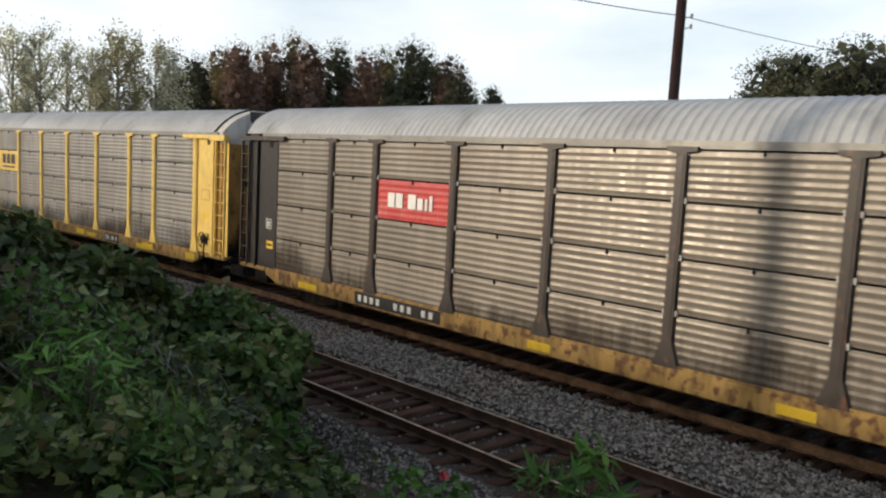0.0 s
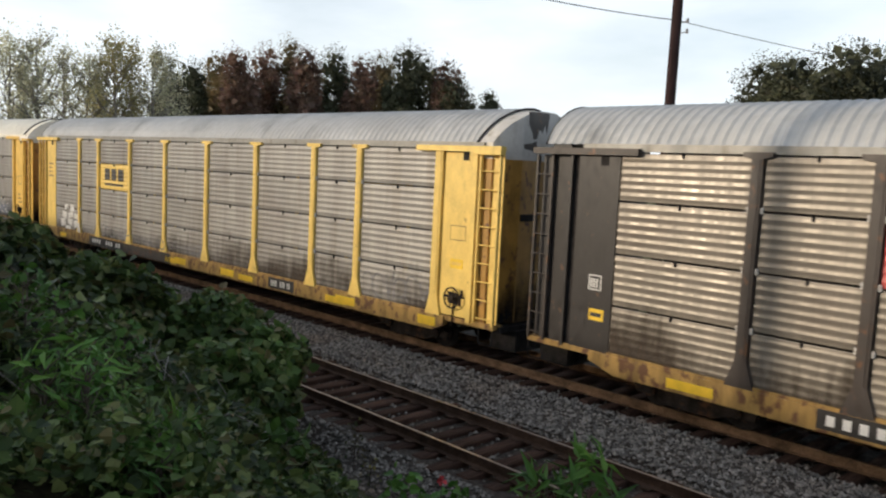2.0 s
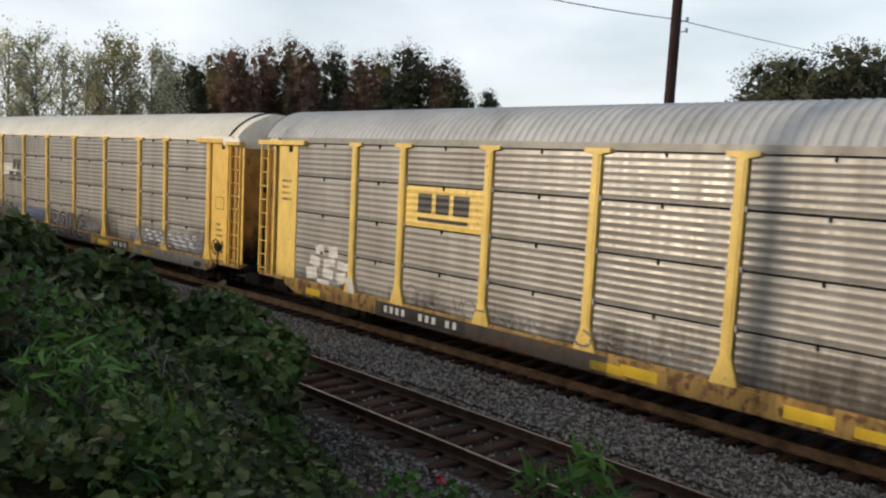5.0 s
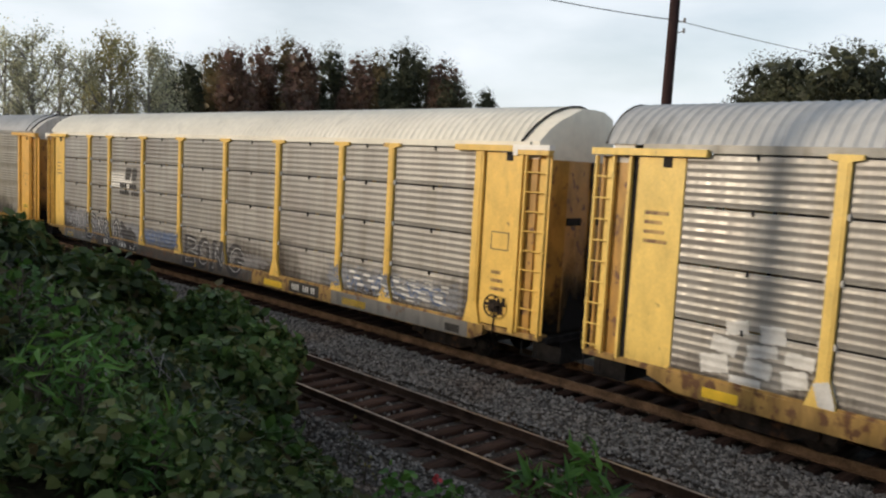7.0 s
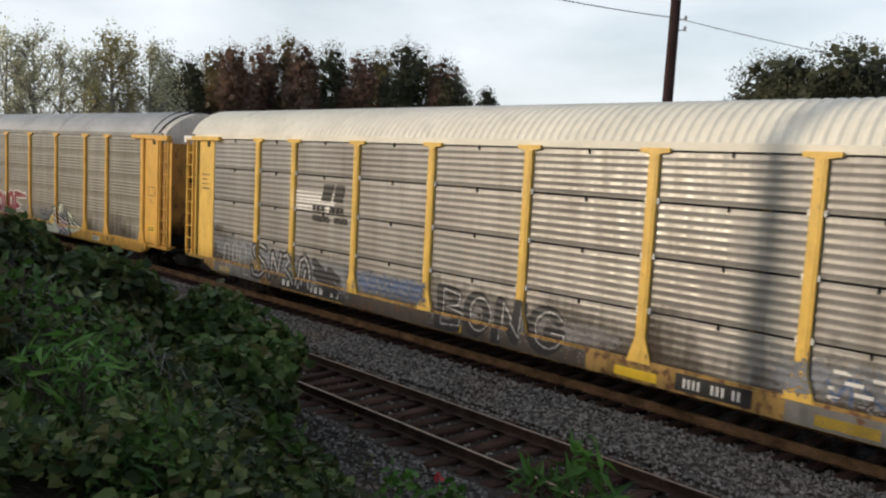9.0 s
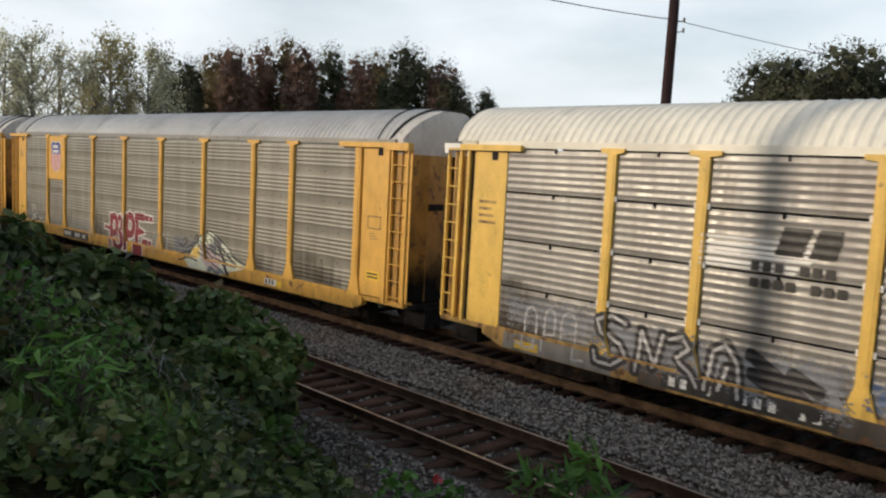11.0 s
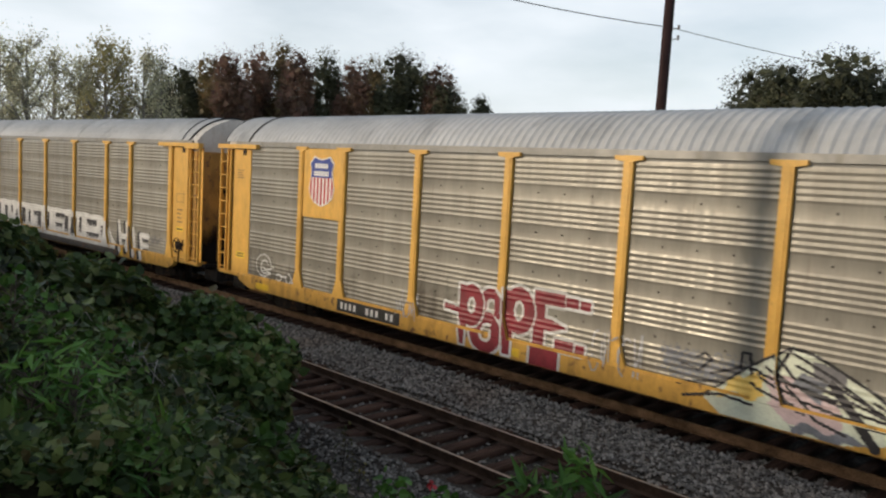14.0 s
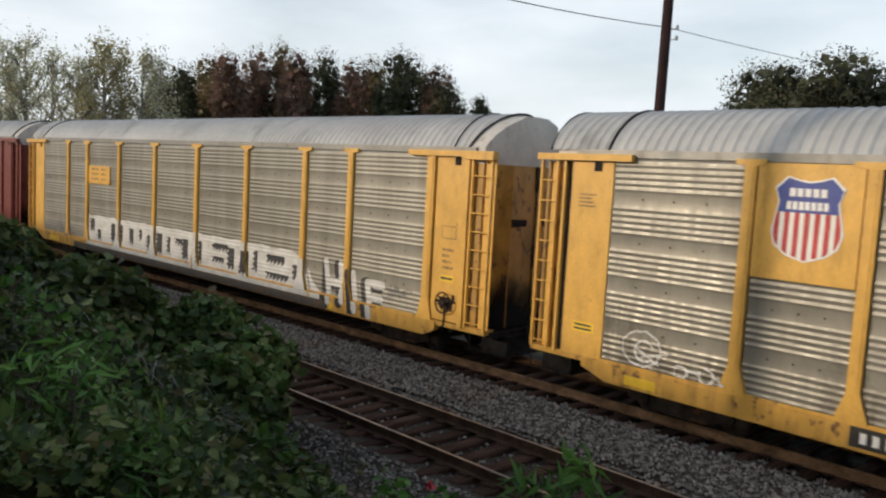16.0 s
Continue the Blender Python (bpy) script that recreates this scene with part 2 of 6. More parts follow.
L_OLIVE = leaf_material("olive_autumn_leaf", [(0.132, 0.116, 0.059), (0.193, 0.145, 0.069), (0.154, 0.136, 0.069), (0.229, 0.145, 0.076)], clump=0.35)
L_FADED = leaf_material("fading_yellow_leaf", [(0.272, 0.24, 0.112), (0.352, 0.304, 0.144), (0.24, 0.24, 0.128)], thin=0.4, clump=0.35)
L_DARK = leaf_material("dark_green_leaf", [(0.048, 0.053, 0.035), (0.067, 0.075, 0.044), (0.084, 0.088, 0.048), (0.056, 0.061, 0.04)], clump=0.35)


# ---- mesh helpers ----
def obj(name, mesh, parent=None, label="", m=None):
    ob = new(name, mesh)
    if parent is not None:
        ob.parent = parent
    if m is not None:
        ob.matrix_basis = m
    if label:
        ob["label"] = label
    return ob


def part(name, bm, mat, parent, label="", smooth=False):
    mesh = bpy.data.meshes.new(name)
    bm.to_mesh(mesh)
    bm.free()
    mesh.materials.append(mat)
    if smooth:
        mesh.shade_smooth()
    return obj(name, mesh, parent, label)


def mesh_of(name, verts, faces, mat, smooth=False):
    mesh = bpy.data.meshes.new(name)
    mesh.from_pydata([tuple(v) for v in verts], [], [tuple(f) for f in faces])
    mesh.materials.append(mat)
    if smooth:
        mesh.shade_smooth()
    return mesh


def box(bm, x0, x1, y0, y1, z0, z1, bevel=0.0, turn=None):
    r = bmesh.ops.create_cube(bm, size=1)
    vs = r["verts"]
    m = Matrix.Translation(((x0 + x1) / 2, (y0 + y1) / 2, (z0 + z1) / 2)) @ (turn or Matrix()) @ Matrix.Diagonal((x1 - x0, y1 - y0, z1 - z0, 1))
    bmesh.ops.transform(bm, matrix=m, verts=vs)
    if bevel:
        es = list({e for v in vs for e in v.link_edges})
        bmesh.ops.bevel(bm, geom=es, offset=bevel, segments=1, affect="EDGES")
    return bm


def boxes(*rows, bevel=0.0):
    bm = bmesh.new()
    for r in rows:
        box(bm, *r, bevel=bevel)
    return bm


def prism(bm, outline, y0, y1):
    """An outline in x, z, made thick from y0 (outer, nearer the eye) to y1."""
    a = [bm.verts.new((x, y0, z)) for x, z in outline]
    b = [bm.verts.new((x, y1, z)) for x, z in outline]
    bm.faces.new(a)
    bm.faces.new(b[::-1])
    k = len(a)
    for i in range(k):
        bm.faces.new((a[i], b[i], b[(i + 1) % k], a[(i + 1) % k]))
    bmesh.ops.recalc_face_normals(bm, faces=bm.faces)
    return bm


def tube(bm, a, b, r, seg=8, r2=None):
    a, b = Vector(a), Vector(b)
    q = (b - a).to_track_quat("Z", "Y").to_matrix().to_4x4()
    c = bmesh.ops.create_cone(bm, cap_ends=True, segments=seg, radius1=r, radius2=r if r2 is None else r2, depth=(b - a).length)
    bmesh.ops.transform(bm, matrix=Matrix.Translation((a + b) / 2) @ q, verts=c["verts"])
    return bm


def on_line(s, off=0.0, z=0.0, track=TRACK_Y):
    """Place and turn (degrees) at the length s along the bent line, off metres to the far side."""
    a = -s / RADIUS
    r = RADIUS - 0.0
    cx, cy = 0.0, TRACK_Y - RADIUS
    rr = r + (track - TRACK_Y) + off
    return cx - rr * math.sin(a), cy + rr * math.cos(a), z, math.degrees(a)


# ---- ground ----
def across(x, y):
    """The place across the line: TRACK_Y on the train's track, less towards the eye."""
    return math.hypot(x, y - (TRACK_Y - RADIUS)) - RADIUS + TRACK_Y


def smooth(a, b, v):
    v = min(max((v - a) / (b - a), 0), 1)
    return v * v * (3 - 2 * v)


def ground_z(x, y):
    q = across(x, y)
    if abs(x) > 150 or y > 60 or y < -60:
        q = y if abs(y) > 60 else q
    top = 2.82 + 0.12 * noise.noise((x * 0.3, y * 0.3, 1.0))
    z = top + (-0.42 - top) * smooth(0.6, 7.9, q)
    if q > 7.2:
        z = -0.42 + 0.21 * smooth(7.3, 8.1, q)
    if q > 15.8:
        z = -0.21 - 0.7 * smooth(16.2, 18.5, q)
    if q > 30:
        z = -0.91 + 0.5 * smooth(30, 120, q)
    if 8.4 < q < 15.6:
        mid = 0.05 * smooth(10.9, 11.4, q) * (1 - smooth(12.6, 13.1, q))
        z = -0.215 - 0.065 * (1 - smooth(1.25, 1.5, abs(q - NEAR_Y))) - 0.12 * smooth(12.75, 13.05, q) + mid + 0.02 * noise.noise((x * 1.5, y * 1.5, 3.0))
    return z


def lines(dense_a, dense_b, step, far):
    v = list(np.arange(dense_a, dense_b + 1e-6, step))
    k, a = step, dense_b
    while a < far:
        k *= 1.45
        a += k
        v.append(a)
    k, a = step, dense_a
    while a > -far:
        k *= 1.45
        a -= k
        v.insert(0, a)
    return v


def build_ground():
    xs, ys = lines(-42, 8, 0.5, 3200), lines(-2, 19, 0.3, 3200)
    verts = [(x, y, ground_z(x, y)) for y in ys for x in xs]
    nx = len(xs)
    faces = [(j * nx + i, j * nx + i + 1, (j + 1) * nx + i + 1, (j + 1) * nx + i) for j in range(len(ys) - 1) for i in range(nx - 1)]
    mesh = mesh_of("ground", verts, faces, M_SOIL, True)
    mesh.materials.append(M_BALLAST)
    mesh.materials.append(M_FIELD)
    for p in mesh.polygons:
        q = across(p.center.x, p.center.y)
        p.material_index = 1 if 6.9 < q < 17.0 and abs(p.center.x) < 260 else (2 if abs(p.center.y) > 17 or abs(p.center.x) > 150 else 0)
    tagged(obj("ground", mesh), "soil bank, grey ballast bed and open field", "ground", kind="structure")


build_ground()

# a plain unseen wall added far behind the eye; its top keeps the low sun off the bank and the near track
SHADE = 27.0                                   # metres from the train's side to the wall, along y
def build_wall():
    top = 0.55 + (SHADE + 0.3) / 0.873 * math.tan(radians(SUN_UP))
    y = TRACK_Y - 1.5 - SHADE
    bm = boxes((-120, 60, y - 0.4, y, 2.0, top), (-120, 60, y - 0.5, y + 0.1, top, top + 0.12))
    tagged(part("wall_south", bm, M_WALL, None), "plain rendered wall, unseen, added on top of the bank to block the sun", "wall", kind="structure")


build_wall()


# ---- tracks ----
RAIL = [(-0.07, -0.175), (0.07, -0.175), (0.07, -0.163), (0.012, -0.145), (0.012, -0.045), (0.036, -0.034), (0.036, -0.006), (0.026, 0.0),
        (-0.026, 0.0), (-0.036, -0.006), (-0.036, -0.034), (-0.012, -0.045), (-0.012, -0.145), (-0.07, -0.163)]


def rail_mesh(track, off, web, head):
    ss = list(np.arange(-130, 111, 2.0))
    k = len(RAIL)
    verts, faces = [], []
    for s in ss:
        for o, z in RAIL:
            x, y, _, _ = on_line(s, off + o, z, track)
            verts.append((x, y, z))
    for i in range(len(ss) - 1):
        for j in range(k):
            a, b = i * k + j, i * k + (j + 1) % k
            faces.append((a, a + k, b + k, b))
    mesh = mesh_of("rail", verts, faces, web)
    mesh.materials.append(head)
    for i, p in enumerate(mesh.polygons):
        if i % k == 7:
            p.material_index = 1
    return mesh


def tie_mesh(seed):
    rnd = random.Random(seed)
    bm = boxes((-0.115, 0.115, -1.3, 1.3, -0.36, -0.172), bevel=0.018)
    for v in bm.verts:
        v.co += Vector((rnd.uniform(-1, 1) * 0.012, rnd.uniform(-1, 1) * 0.02, rnd.uniform(-1, 0.3) * 0.012))
    mesh = bpy.data.meshes.new("tie")
    bm.to_mesh(mesh)
    bm.free()
    mesh.materials.append(M_TIE)
    return mesh


def build_track(name, track, web, head, label):
    root = tagged(new(name), label, "railway track", kind="structure")
    for off in (-0.7535, 0.7535):
        obj("rail", rail_mesh(track, off, web, head), root)
    ties = [tie_mesh(i) for i in range(6)]
    plate = mesh_of("tie_plate", [(x * 0.09, y * 0.16, z) for z in (-0.176, -0.163) for x, y in ((-1, -1), (1, -1), (1, 1), (-1, 1))],
                    [(3, 2, 1, 0), (4, 5, 6, 7), (0, 1, 5, 4), (1, 2, 6, 5), (2, 3, 7, 6), (3, 0, 4, 7)], M_RAIL_DARK)
    rnd = random.Random(track)
    s = -62.0
    while s < 12:
        x, y, z, a = on_line(s, rnd.uniform(-0.14, 0.14), 0, track)
        tie = obj("tie", rnd.choice(ties), root, m=pose(x, y, rnd.uniform(-0.03, 0.0), 0, 0, a + rnd.uniform(-2.2, 2.2)))
        s += 0.52 + rnd.uniform(-0.035, 0.035)
    for side in (-0.7535, 0.7535):
        s = -30.0
        while s < 0:
            x, y, z, a = on_line(s, side, 0, track)
            obj("tie_plate", plate, root, m=pose(x, y, 0, 0, 0, a))
            s += 0.52


build_track("near_track", NEAR_Y, M_RAIL_DARK, M_RAIL_TOP, "empty rusty railway track with dark weathered wooden ties")
build_track("train_track", TRACK_Y, M_RAIL_BROWN, M_RAIL_BROWN, "rust-brown railway track under the passing train")


def build_stones():
    """Loose ballast stones, thickest between the tracks."""
    rnd = np.random.default_rng(5)
    n = 74000
    s = -36 + 38 * rnd.random(n) ** 0.8
    q = 6.7 + 7.3 * rnd.random(n)
    d_near = np.abs(q - NEAR_Y)
    keep = (rnd.random(n) < np.where(d_near < 1.2, 0.12, np.where(q > 13.5, 0.10, np.where(q < 7.3, 0.4, 1.0)))) & (np.abs(np.abs(q - NEAR_Y) - 0.7535) > 0.1) & (np.abs(q - TRACK_Y + 0.7535) > 0.1)
    s, q = s[keep], q[keep]
    n = len(s)
    size = rnd.uniform(0.018, 0.052, n)
    a = -s / RADIUS
    rr = RADIUS + q - TRACK_Y
    cx, cy = -rr * np.sin(a), TRACK_Y - RADIUS + rr * np.cos(a)
    z = np.where((q > 10.9) & (q < 12.85), -0.165, np.where(q > 12.9, -0.292, -0.215)) * np.where(d_near[keep] < 1.3, 1.22, 1.0) + rnd.uniform(-0.01, 0.02, n)
    z = np.where(q < 8.1, np.array([ground_z(a, b) for a, b in zip(cx, cy)]) + rnd.uniform(0.0, 0.03, n), z)
    octa = np.array([(1, 0, 0), (0, 1, 0), (-1, 0, 0), (0, -1, 0), (0, 0, 0.8), (0, 0, -0.8)], float)
    tri = np.array([(0, 1, 4), (1, 2, 4), (2, 3, 4), (3, 0, 4), (1, 0, 5), (2, 1, 5), (3, 2, 5), (0, 3, 5)])
    v = octa[None] * (1 + rnd.uniform(-0.35, 0.35, (n, 6, 3))) * size[:, None, None]
    ang = rnd.uniform(0, 6.28, n)
    c, sn = np.cos(ang)[:, None], np.sin(ang)[:, None]
    v = np.stack([v[..., 0] * c - v[..., 1] * sn, v[..., 0] * sn + v[..., 1] * c, v[..., 2]], -1) + np.stack([cx, cy, z], -1)[:, None]
    f = tri[None] + 6 * np.arange(n)[:, None, None]
    mesh = bpy.data.meshes.new("ballast_stones")
    mesh.from_pydata(v.reshape(-1, 3).tolist(), [], f.reshape(-1, 3).tolist())
    m = M_STONE
    nodes, links = m.node_tree.nodes, m.node_tree.links
    bs = nodes["Principled BSDF"]
    geo, rng, mix = nodes.new("ShaderNodeNewGeometry"), nodes.new("ShaderNodeMapRange"), nodes.new("ShaderNodeMix")
    rng.inputs["To Min"].default_value, rng.inputs["To Max"].default_value = 0.45, 1.7
    mix.data_type, mix.blend_type = "RGBA", "MULTIPLY"
    mix.inputs[0].default_value = 1.0
    links.new(geo.outputs["Random Per Island"], rng.inputs["Value"])
    links.new(bs.inputs["Base Color"].links[0].from_socket, mix.inputs[6])
    links.new(rng.outputs["Result"], mix.inputs[7])
    links.new(mix.outputs[2], bs.inputs["Base Color"])
    mesh.materials.append(m)
    tagged(obj("ballast_stones", mesh), "loose crushed grey ballast stones between the tracks", "ballast", kind="stuff")


build_stones()


# ---- the train ----
# lengths along a car are counted from the middle of the gap behind it; the body's middle lies at MID
MID = 14.35
REAR, FRONT = 0.45, 27.95
POSTS = [4.82, 6.73, 9.60, 12.42, 15.33, 18.26, 21.18, 23.15, 26.08]
BAYS = list(zip([2.13] + [p + 0.125 for p in POSTS[:-1]], [p - 0.115 for p in POSTS]))
SEAMS = [0.92, 1.90, 2.91, 3.93, 4.86]
SIDE = -1.47                                    # the sheets' plane, on the side towards the bank


def ridges(z0, z1, count, depth, flat=0.0):
    """A folded sheet's section: (height, how far it stands out)."""
    out, step = [(z0, 0.0), (z0 + 0.015, 0.0)], (z1 - z0 - 0.05) / count
    for i in range(count):
        a = z0 + 0.025 + i * step
        out += [(a + step * f, depth * (0.5 - 0.5 * math.cos(2 * math.pi * f)) ** 1.3) for f in (0.0, 0.14, 0.28, 0.40, 0.5, 0.60, 0.72, 0.86)]
    return out + [(z1 - 0.015, 0.0), (z1, 0.0)]


def grouped(z0, z1):
    """Bands of five close ridges with flat strips between."""
    out, z = [(z0, 0.0)], z0 + 0.03
    while z + 0.60 < z1 + 0.12:
        for i in range(5):
            a = z + i * 0.115
            out += [(a + 0.105 * f, 0.0112 * (0.5 - 0.5 * math.cos(2 * math.pi * f))) for f in (0.0, 0.15, 0.3, 0.4, 0.5, 0.6, 0.7, 0.85, 1.0)]
        z += 0.82
    return out + [(z1, 0.0)]


SECTION_ROWS = [ridges(a + 0.018, b - 0.018, 6, 0.0098) for a, b in zip(SEAMS, SEAMS[1:])]
SECTION_TALL = grouped(SEAMS[0], SEAMS[-1])


def sheet_mesh(x0, x1, section, mat):
    k = len(section)
    verts = [(x - MID, SIDE - d, z) for x in (x0, x1) for z, d in section]
    faces = [(i, i + k, i + k + 1, i + 1) for i in range(k - 1)]
    b = 2 * k
    verts += [(x - MID, SIDE + 0.03, z) for x in (x0, x1) for z in (section[0][0], section[-1][0])]
    faces += [(b, b + 1, b + 3, b + 2), (0, b, b + 2, k), (k - 1, 2 * k - 1, b + 3, b + 1)]
    return mesh_of("side_panel", verts, faces, mat, True)


def post_mesh(x, mat, cap=0.33, wide=0.10, foot=0.26):
    x -= MID
    bm = prism(bmesh.new(), [(x - wide, 1.42), (x - wide - 0.01, 1.38), (x - foot, 0.93), (x - foot, 0.80), (x + foot, 0.80), (x + foot, 0.93), (x + wide + 0.01, 1.38),
                             (x + wide, 1.42), (x + wide, 4.80), (x + cap, 4.83), (x + cap, 4.91), (x - cap, 4.91), (x - cap, 4.83), (x - wide, 4.80)], SIDE - 0.075, SIDE + 0.02)
    box(bm, x - wide * 0.55, x + wide * 0.55, SIDE - 0.088, SIDE - 0.07, 1.40, 4.79)
    mesh = bpy.data.meshes.new("post")
    bm.to_mesh(mesh)
    bm.free()
    mesh.materials.append(mat)
    return mesh


def roof_mesh(x0, x1, mat):
    """A ribbed arch; its two ends are cut on the slant, the crown reaching furthest."""
    arc = 14
    stations = []
    x = x0
    while x < x1 - 0.05:
        stations += [(x, 0.0), (x + 0.050, 0.002), (x + 0.078, 0.018), (x + 0.098, 0.029), (x + 0.128, 0.029), (x + 0.148, 0.018), (x + 0.176, 0.002)]
        x += 0.215
    stations.append((x1, 0.0))
    verts, faces = [], []
    for x, up in stations:
        for j in range(arc + 1):
            t = radians(60.6) * (2 * j / arc - 1)
            back = (0.42 if x > MID else 0.14) * abs(2 * j / arc - 1) ** 1.2
            verts.append((min(max(x, x0 + back), x1 - back) - MID, (1.675 + up) * math.sin(t), 4.18 + (1.675 + up) * math.cos(t)))
    k = arc + 1
    faces = [(i * k + j, i * k + j + 1, (i + 1) * k + j + 1, (i + 1) * k + j) for i in range(len(stations) - 1) for j in range(arc)]
    last = (len(stations) - 1) * k
    faces += [tuple(range(k)), tuple(range(last + k - 1, last - 1, -1))]
    return mesh_of("roof", verts, faces, mat)


def end_leaf(inner, face, z0, z1=None):
    """An end door in three facets: a flat middle and two wings that fall back to the corners.
    With no z1 it is the head of the door, cut to the arch of the roof."""
    bm = bmesh.new()
    ys = (-1.42, -1.20, -1.0, -0.78, -0.4, 0.0, 0.4, 0.78, 1.0, 1.20, 1.42)
    lean = 0.34 if face > inner else -0.34
    rows = []
    for y in ys:
        x = face - lean * max(abs(y) - 0.78, 0) / 0.64
        top = z1 if z1 is not None else min(4.18 + math.sqrt(1.655 ** 2 - y * y), 5.80)
        rows.append([bm.verts.new((xx - MID, y, z)) for xx, z in ((x, z0), (x, top), (inner, top), (inner, z0))])
    for p, q in zip(rows, rows[1:]):
        for i in range(4):
            bm.faces.new((p[i], p[(i + 1) % 4], q[(i + 1) % 4], q[i]))
    bm.faces.new(rows[0])
    bm.faces.new(rows[-1][::-1])
    bmesh.ops.recalc_face_normals(bm, faces=bm.faces)
    return bm


def end_film_mesh(face, out, seed):
    """Black film over the middle and wings of an end door, its upper edge ragged."""
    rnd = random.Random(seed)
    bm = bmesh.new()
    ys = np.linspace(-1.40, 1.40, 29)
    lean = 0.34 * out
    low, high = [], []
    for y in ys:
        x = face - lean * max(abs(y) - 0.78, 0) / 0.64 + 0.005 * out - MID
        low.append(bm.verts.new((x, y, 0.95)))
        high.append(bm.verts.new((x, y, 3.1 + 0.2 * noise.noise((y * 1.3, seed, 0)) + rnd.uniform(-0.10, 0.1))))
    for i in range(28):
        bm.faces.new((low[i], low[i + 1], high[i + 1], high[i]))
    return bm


def R(a, b, *rest):
    return (a - MID, b - MID, *rest)


def ladder(car, x0, x1, mat):
    bm = boxes(R(x0, x0 + 0.05, SIDE - 0.06, SIDE + 0.02, 0.92, 4.78), R(x1 - 0.05, x1, SIDE - 0.06, SIDE + 0.02, 0.92, 4.78))
    lad = part("ladder", bm, mat, car)
    rung = None
    for i in range(9):
        z = 1.06 + i * 0.415
        if rung is None:
            bm = bmesh.new()
            tube(bm, (x0 - 0.03 - MID, SIDE - 0.035, 0), (x1 + 0.02 - MID, SIDE - 0.035, 0), 0.016, 6)
            rung = part("rung", bm, mat, lad)
            rung.location.z = z
        else:
            r = obj("rung", rung.data, lad)
            r.location.z = z


def truck(car, x):
    tr = new("truck")
    tr.parent = car
    tr.matrix_basis = pose(x - MID, 0, 0)
    for side in (-1, 1):
        y = side * 1.0
        bm = prism(bmesh.new(), [(-1.25, 0.42), (-1.1, 0.50), (-0.55, 0.56), (0.55, 0.56), (1.1, 0.50), (1.25, 0.42), (1.2, 0.26), (0.75, 0.26), (0.42, 0.13), (-0.42, 0.13), (-0.75, 0.26), (-1.2, 0.26)], y - 0.07, y + 0.07)
        for k in (-0.86, 0.86):
            tube(bm, (k, y - 0.13, 0.36), (k, y + 0.13, 0.36), 0.12, 10)
        for k in (-0.14, 0, 0.14):
            tube(bm, (k, y, 0.17), (k, y, 0.45), 0.055, 8)
        part("side_frame", bm, M_DARK, tr)
    part("bolster", boxes((-0.2, 0.2, -1.1, 1.1, 0.40, 0.60), bevel=0.02), M_DARK, tr)
    wheels = []
    for k in (-0.86, 0.86):
        bm = bmesh.new()
        tube(bm, (0, -0.9, 0), (0, 0.9, 0), 0.07, 8)
        for y in (-0.7535, 0.7535):
            tube(bm, (0, y - 0.06, 0), (0, y + 0.06, 0), 0.356, 24)
            s = 1 if y < 0 else -1
            tube(bm, (0, y + s * 0.06, 0), (0, y + s * 0.085, 0), 0.382, 24)
            for h in range(4):
                a = h * math.pi / 2
                o = y - s * 0.064
                box(bm, 0.19 * math.cos(a) - 0.04, 0.19 * math.cos(a) + 0.04, o - 0.01, o + 0.01, 0.19 * math.sin(a) - 0.04, 0.19 * math.sin(a) + 0.04)
        w = part("wheelset", bm, M_DARK, tr)
        w.matrix_basis = pose(k, 0, 0.356)
        wheels.append((w, k))
    return wheels


def front_of(z, x, section_rows, feet=True):
    """How far out the painted side stands at a height and length: sill, post or folded sheet."""
    if z < 0.93:
        return SIDE - 0.082
    for p in POSTS:
        w = 0.105 if z > 1.40 else 0.105 + (1.40 - z) / 0.47 * 0.16
        if abs(x - p) < w:
            return SIDE - 0.092
    for sec in section_rows:
        if sec[0][0] - 0.02 <= z <= sec[-1][0] + 0.02:
            return SIDE - float(np.interp(z, [a for a, _ in sec], [b for _, b in sec]))
    return SIDE


def sprayed(name, car, x0, x1, z0, z1, mask, mat, lift, label, cell=0.028, tall=False):
    """Paint that follows the folds of the side: small cells where mask(u, v) holds; u from 0 to 1 along, v from 0 to 1 up."""
    nx, nz = int((x1 - x0) / cell), int((z1 - z0) / cell)
    u, v = np.meshgrid((np.arange(nx) + 0.5) / nx, (np.arange(nz) + 0.5) / nz)
    hit = mask(u, v)
    sections = [SECTION_TALL] if tall else SECTION_ROWS
    verts, faces = [], []
    dx, dz = (x1 - x0) / nx, (z1 - z0) / nz
    for j, i in zip(*np.nonzero(hit)):
        a, b = x0 + i * dx, z0 + j * dz
        k = len(verts)
        mid = a + dx / 2
        lo, hi = front_of(b, mid, sections) - lift - 0.008, front_of(b + dz, mid, sections) - lift - 0.008
        if abs(lo - hi) > 0.06:
            lo = hi = min(lo, hi)
        verts += [(a - MID, lo, b), (a + dx - MID, lo, b), (a + dx - MID, hi, b + dz), (a - MID, hi, b + dz)]
        faces.append((k, k + 1, k + 2, k + 3))
    if faces:
        tagged(obj(name, mesh_of(name, verts, faces, mat), car, label), kind="stuff")


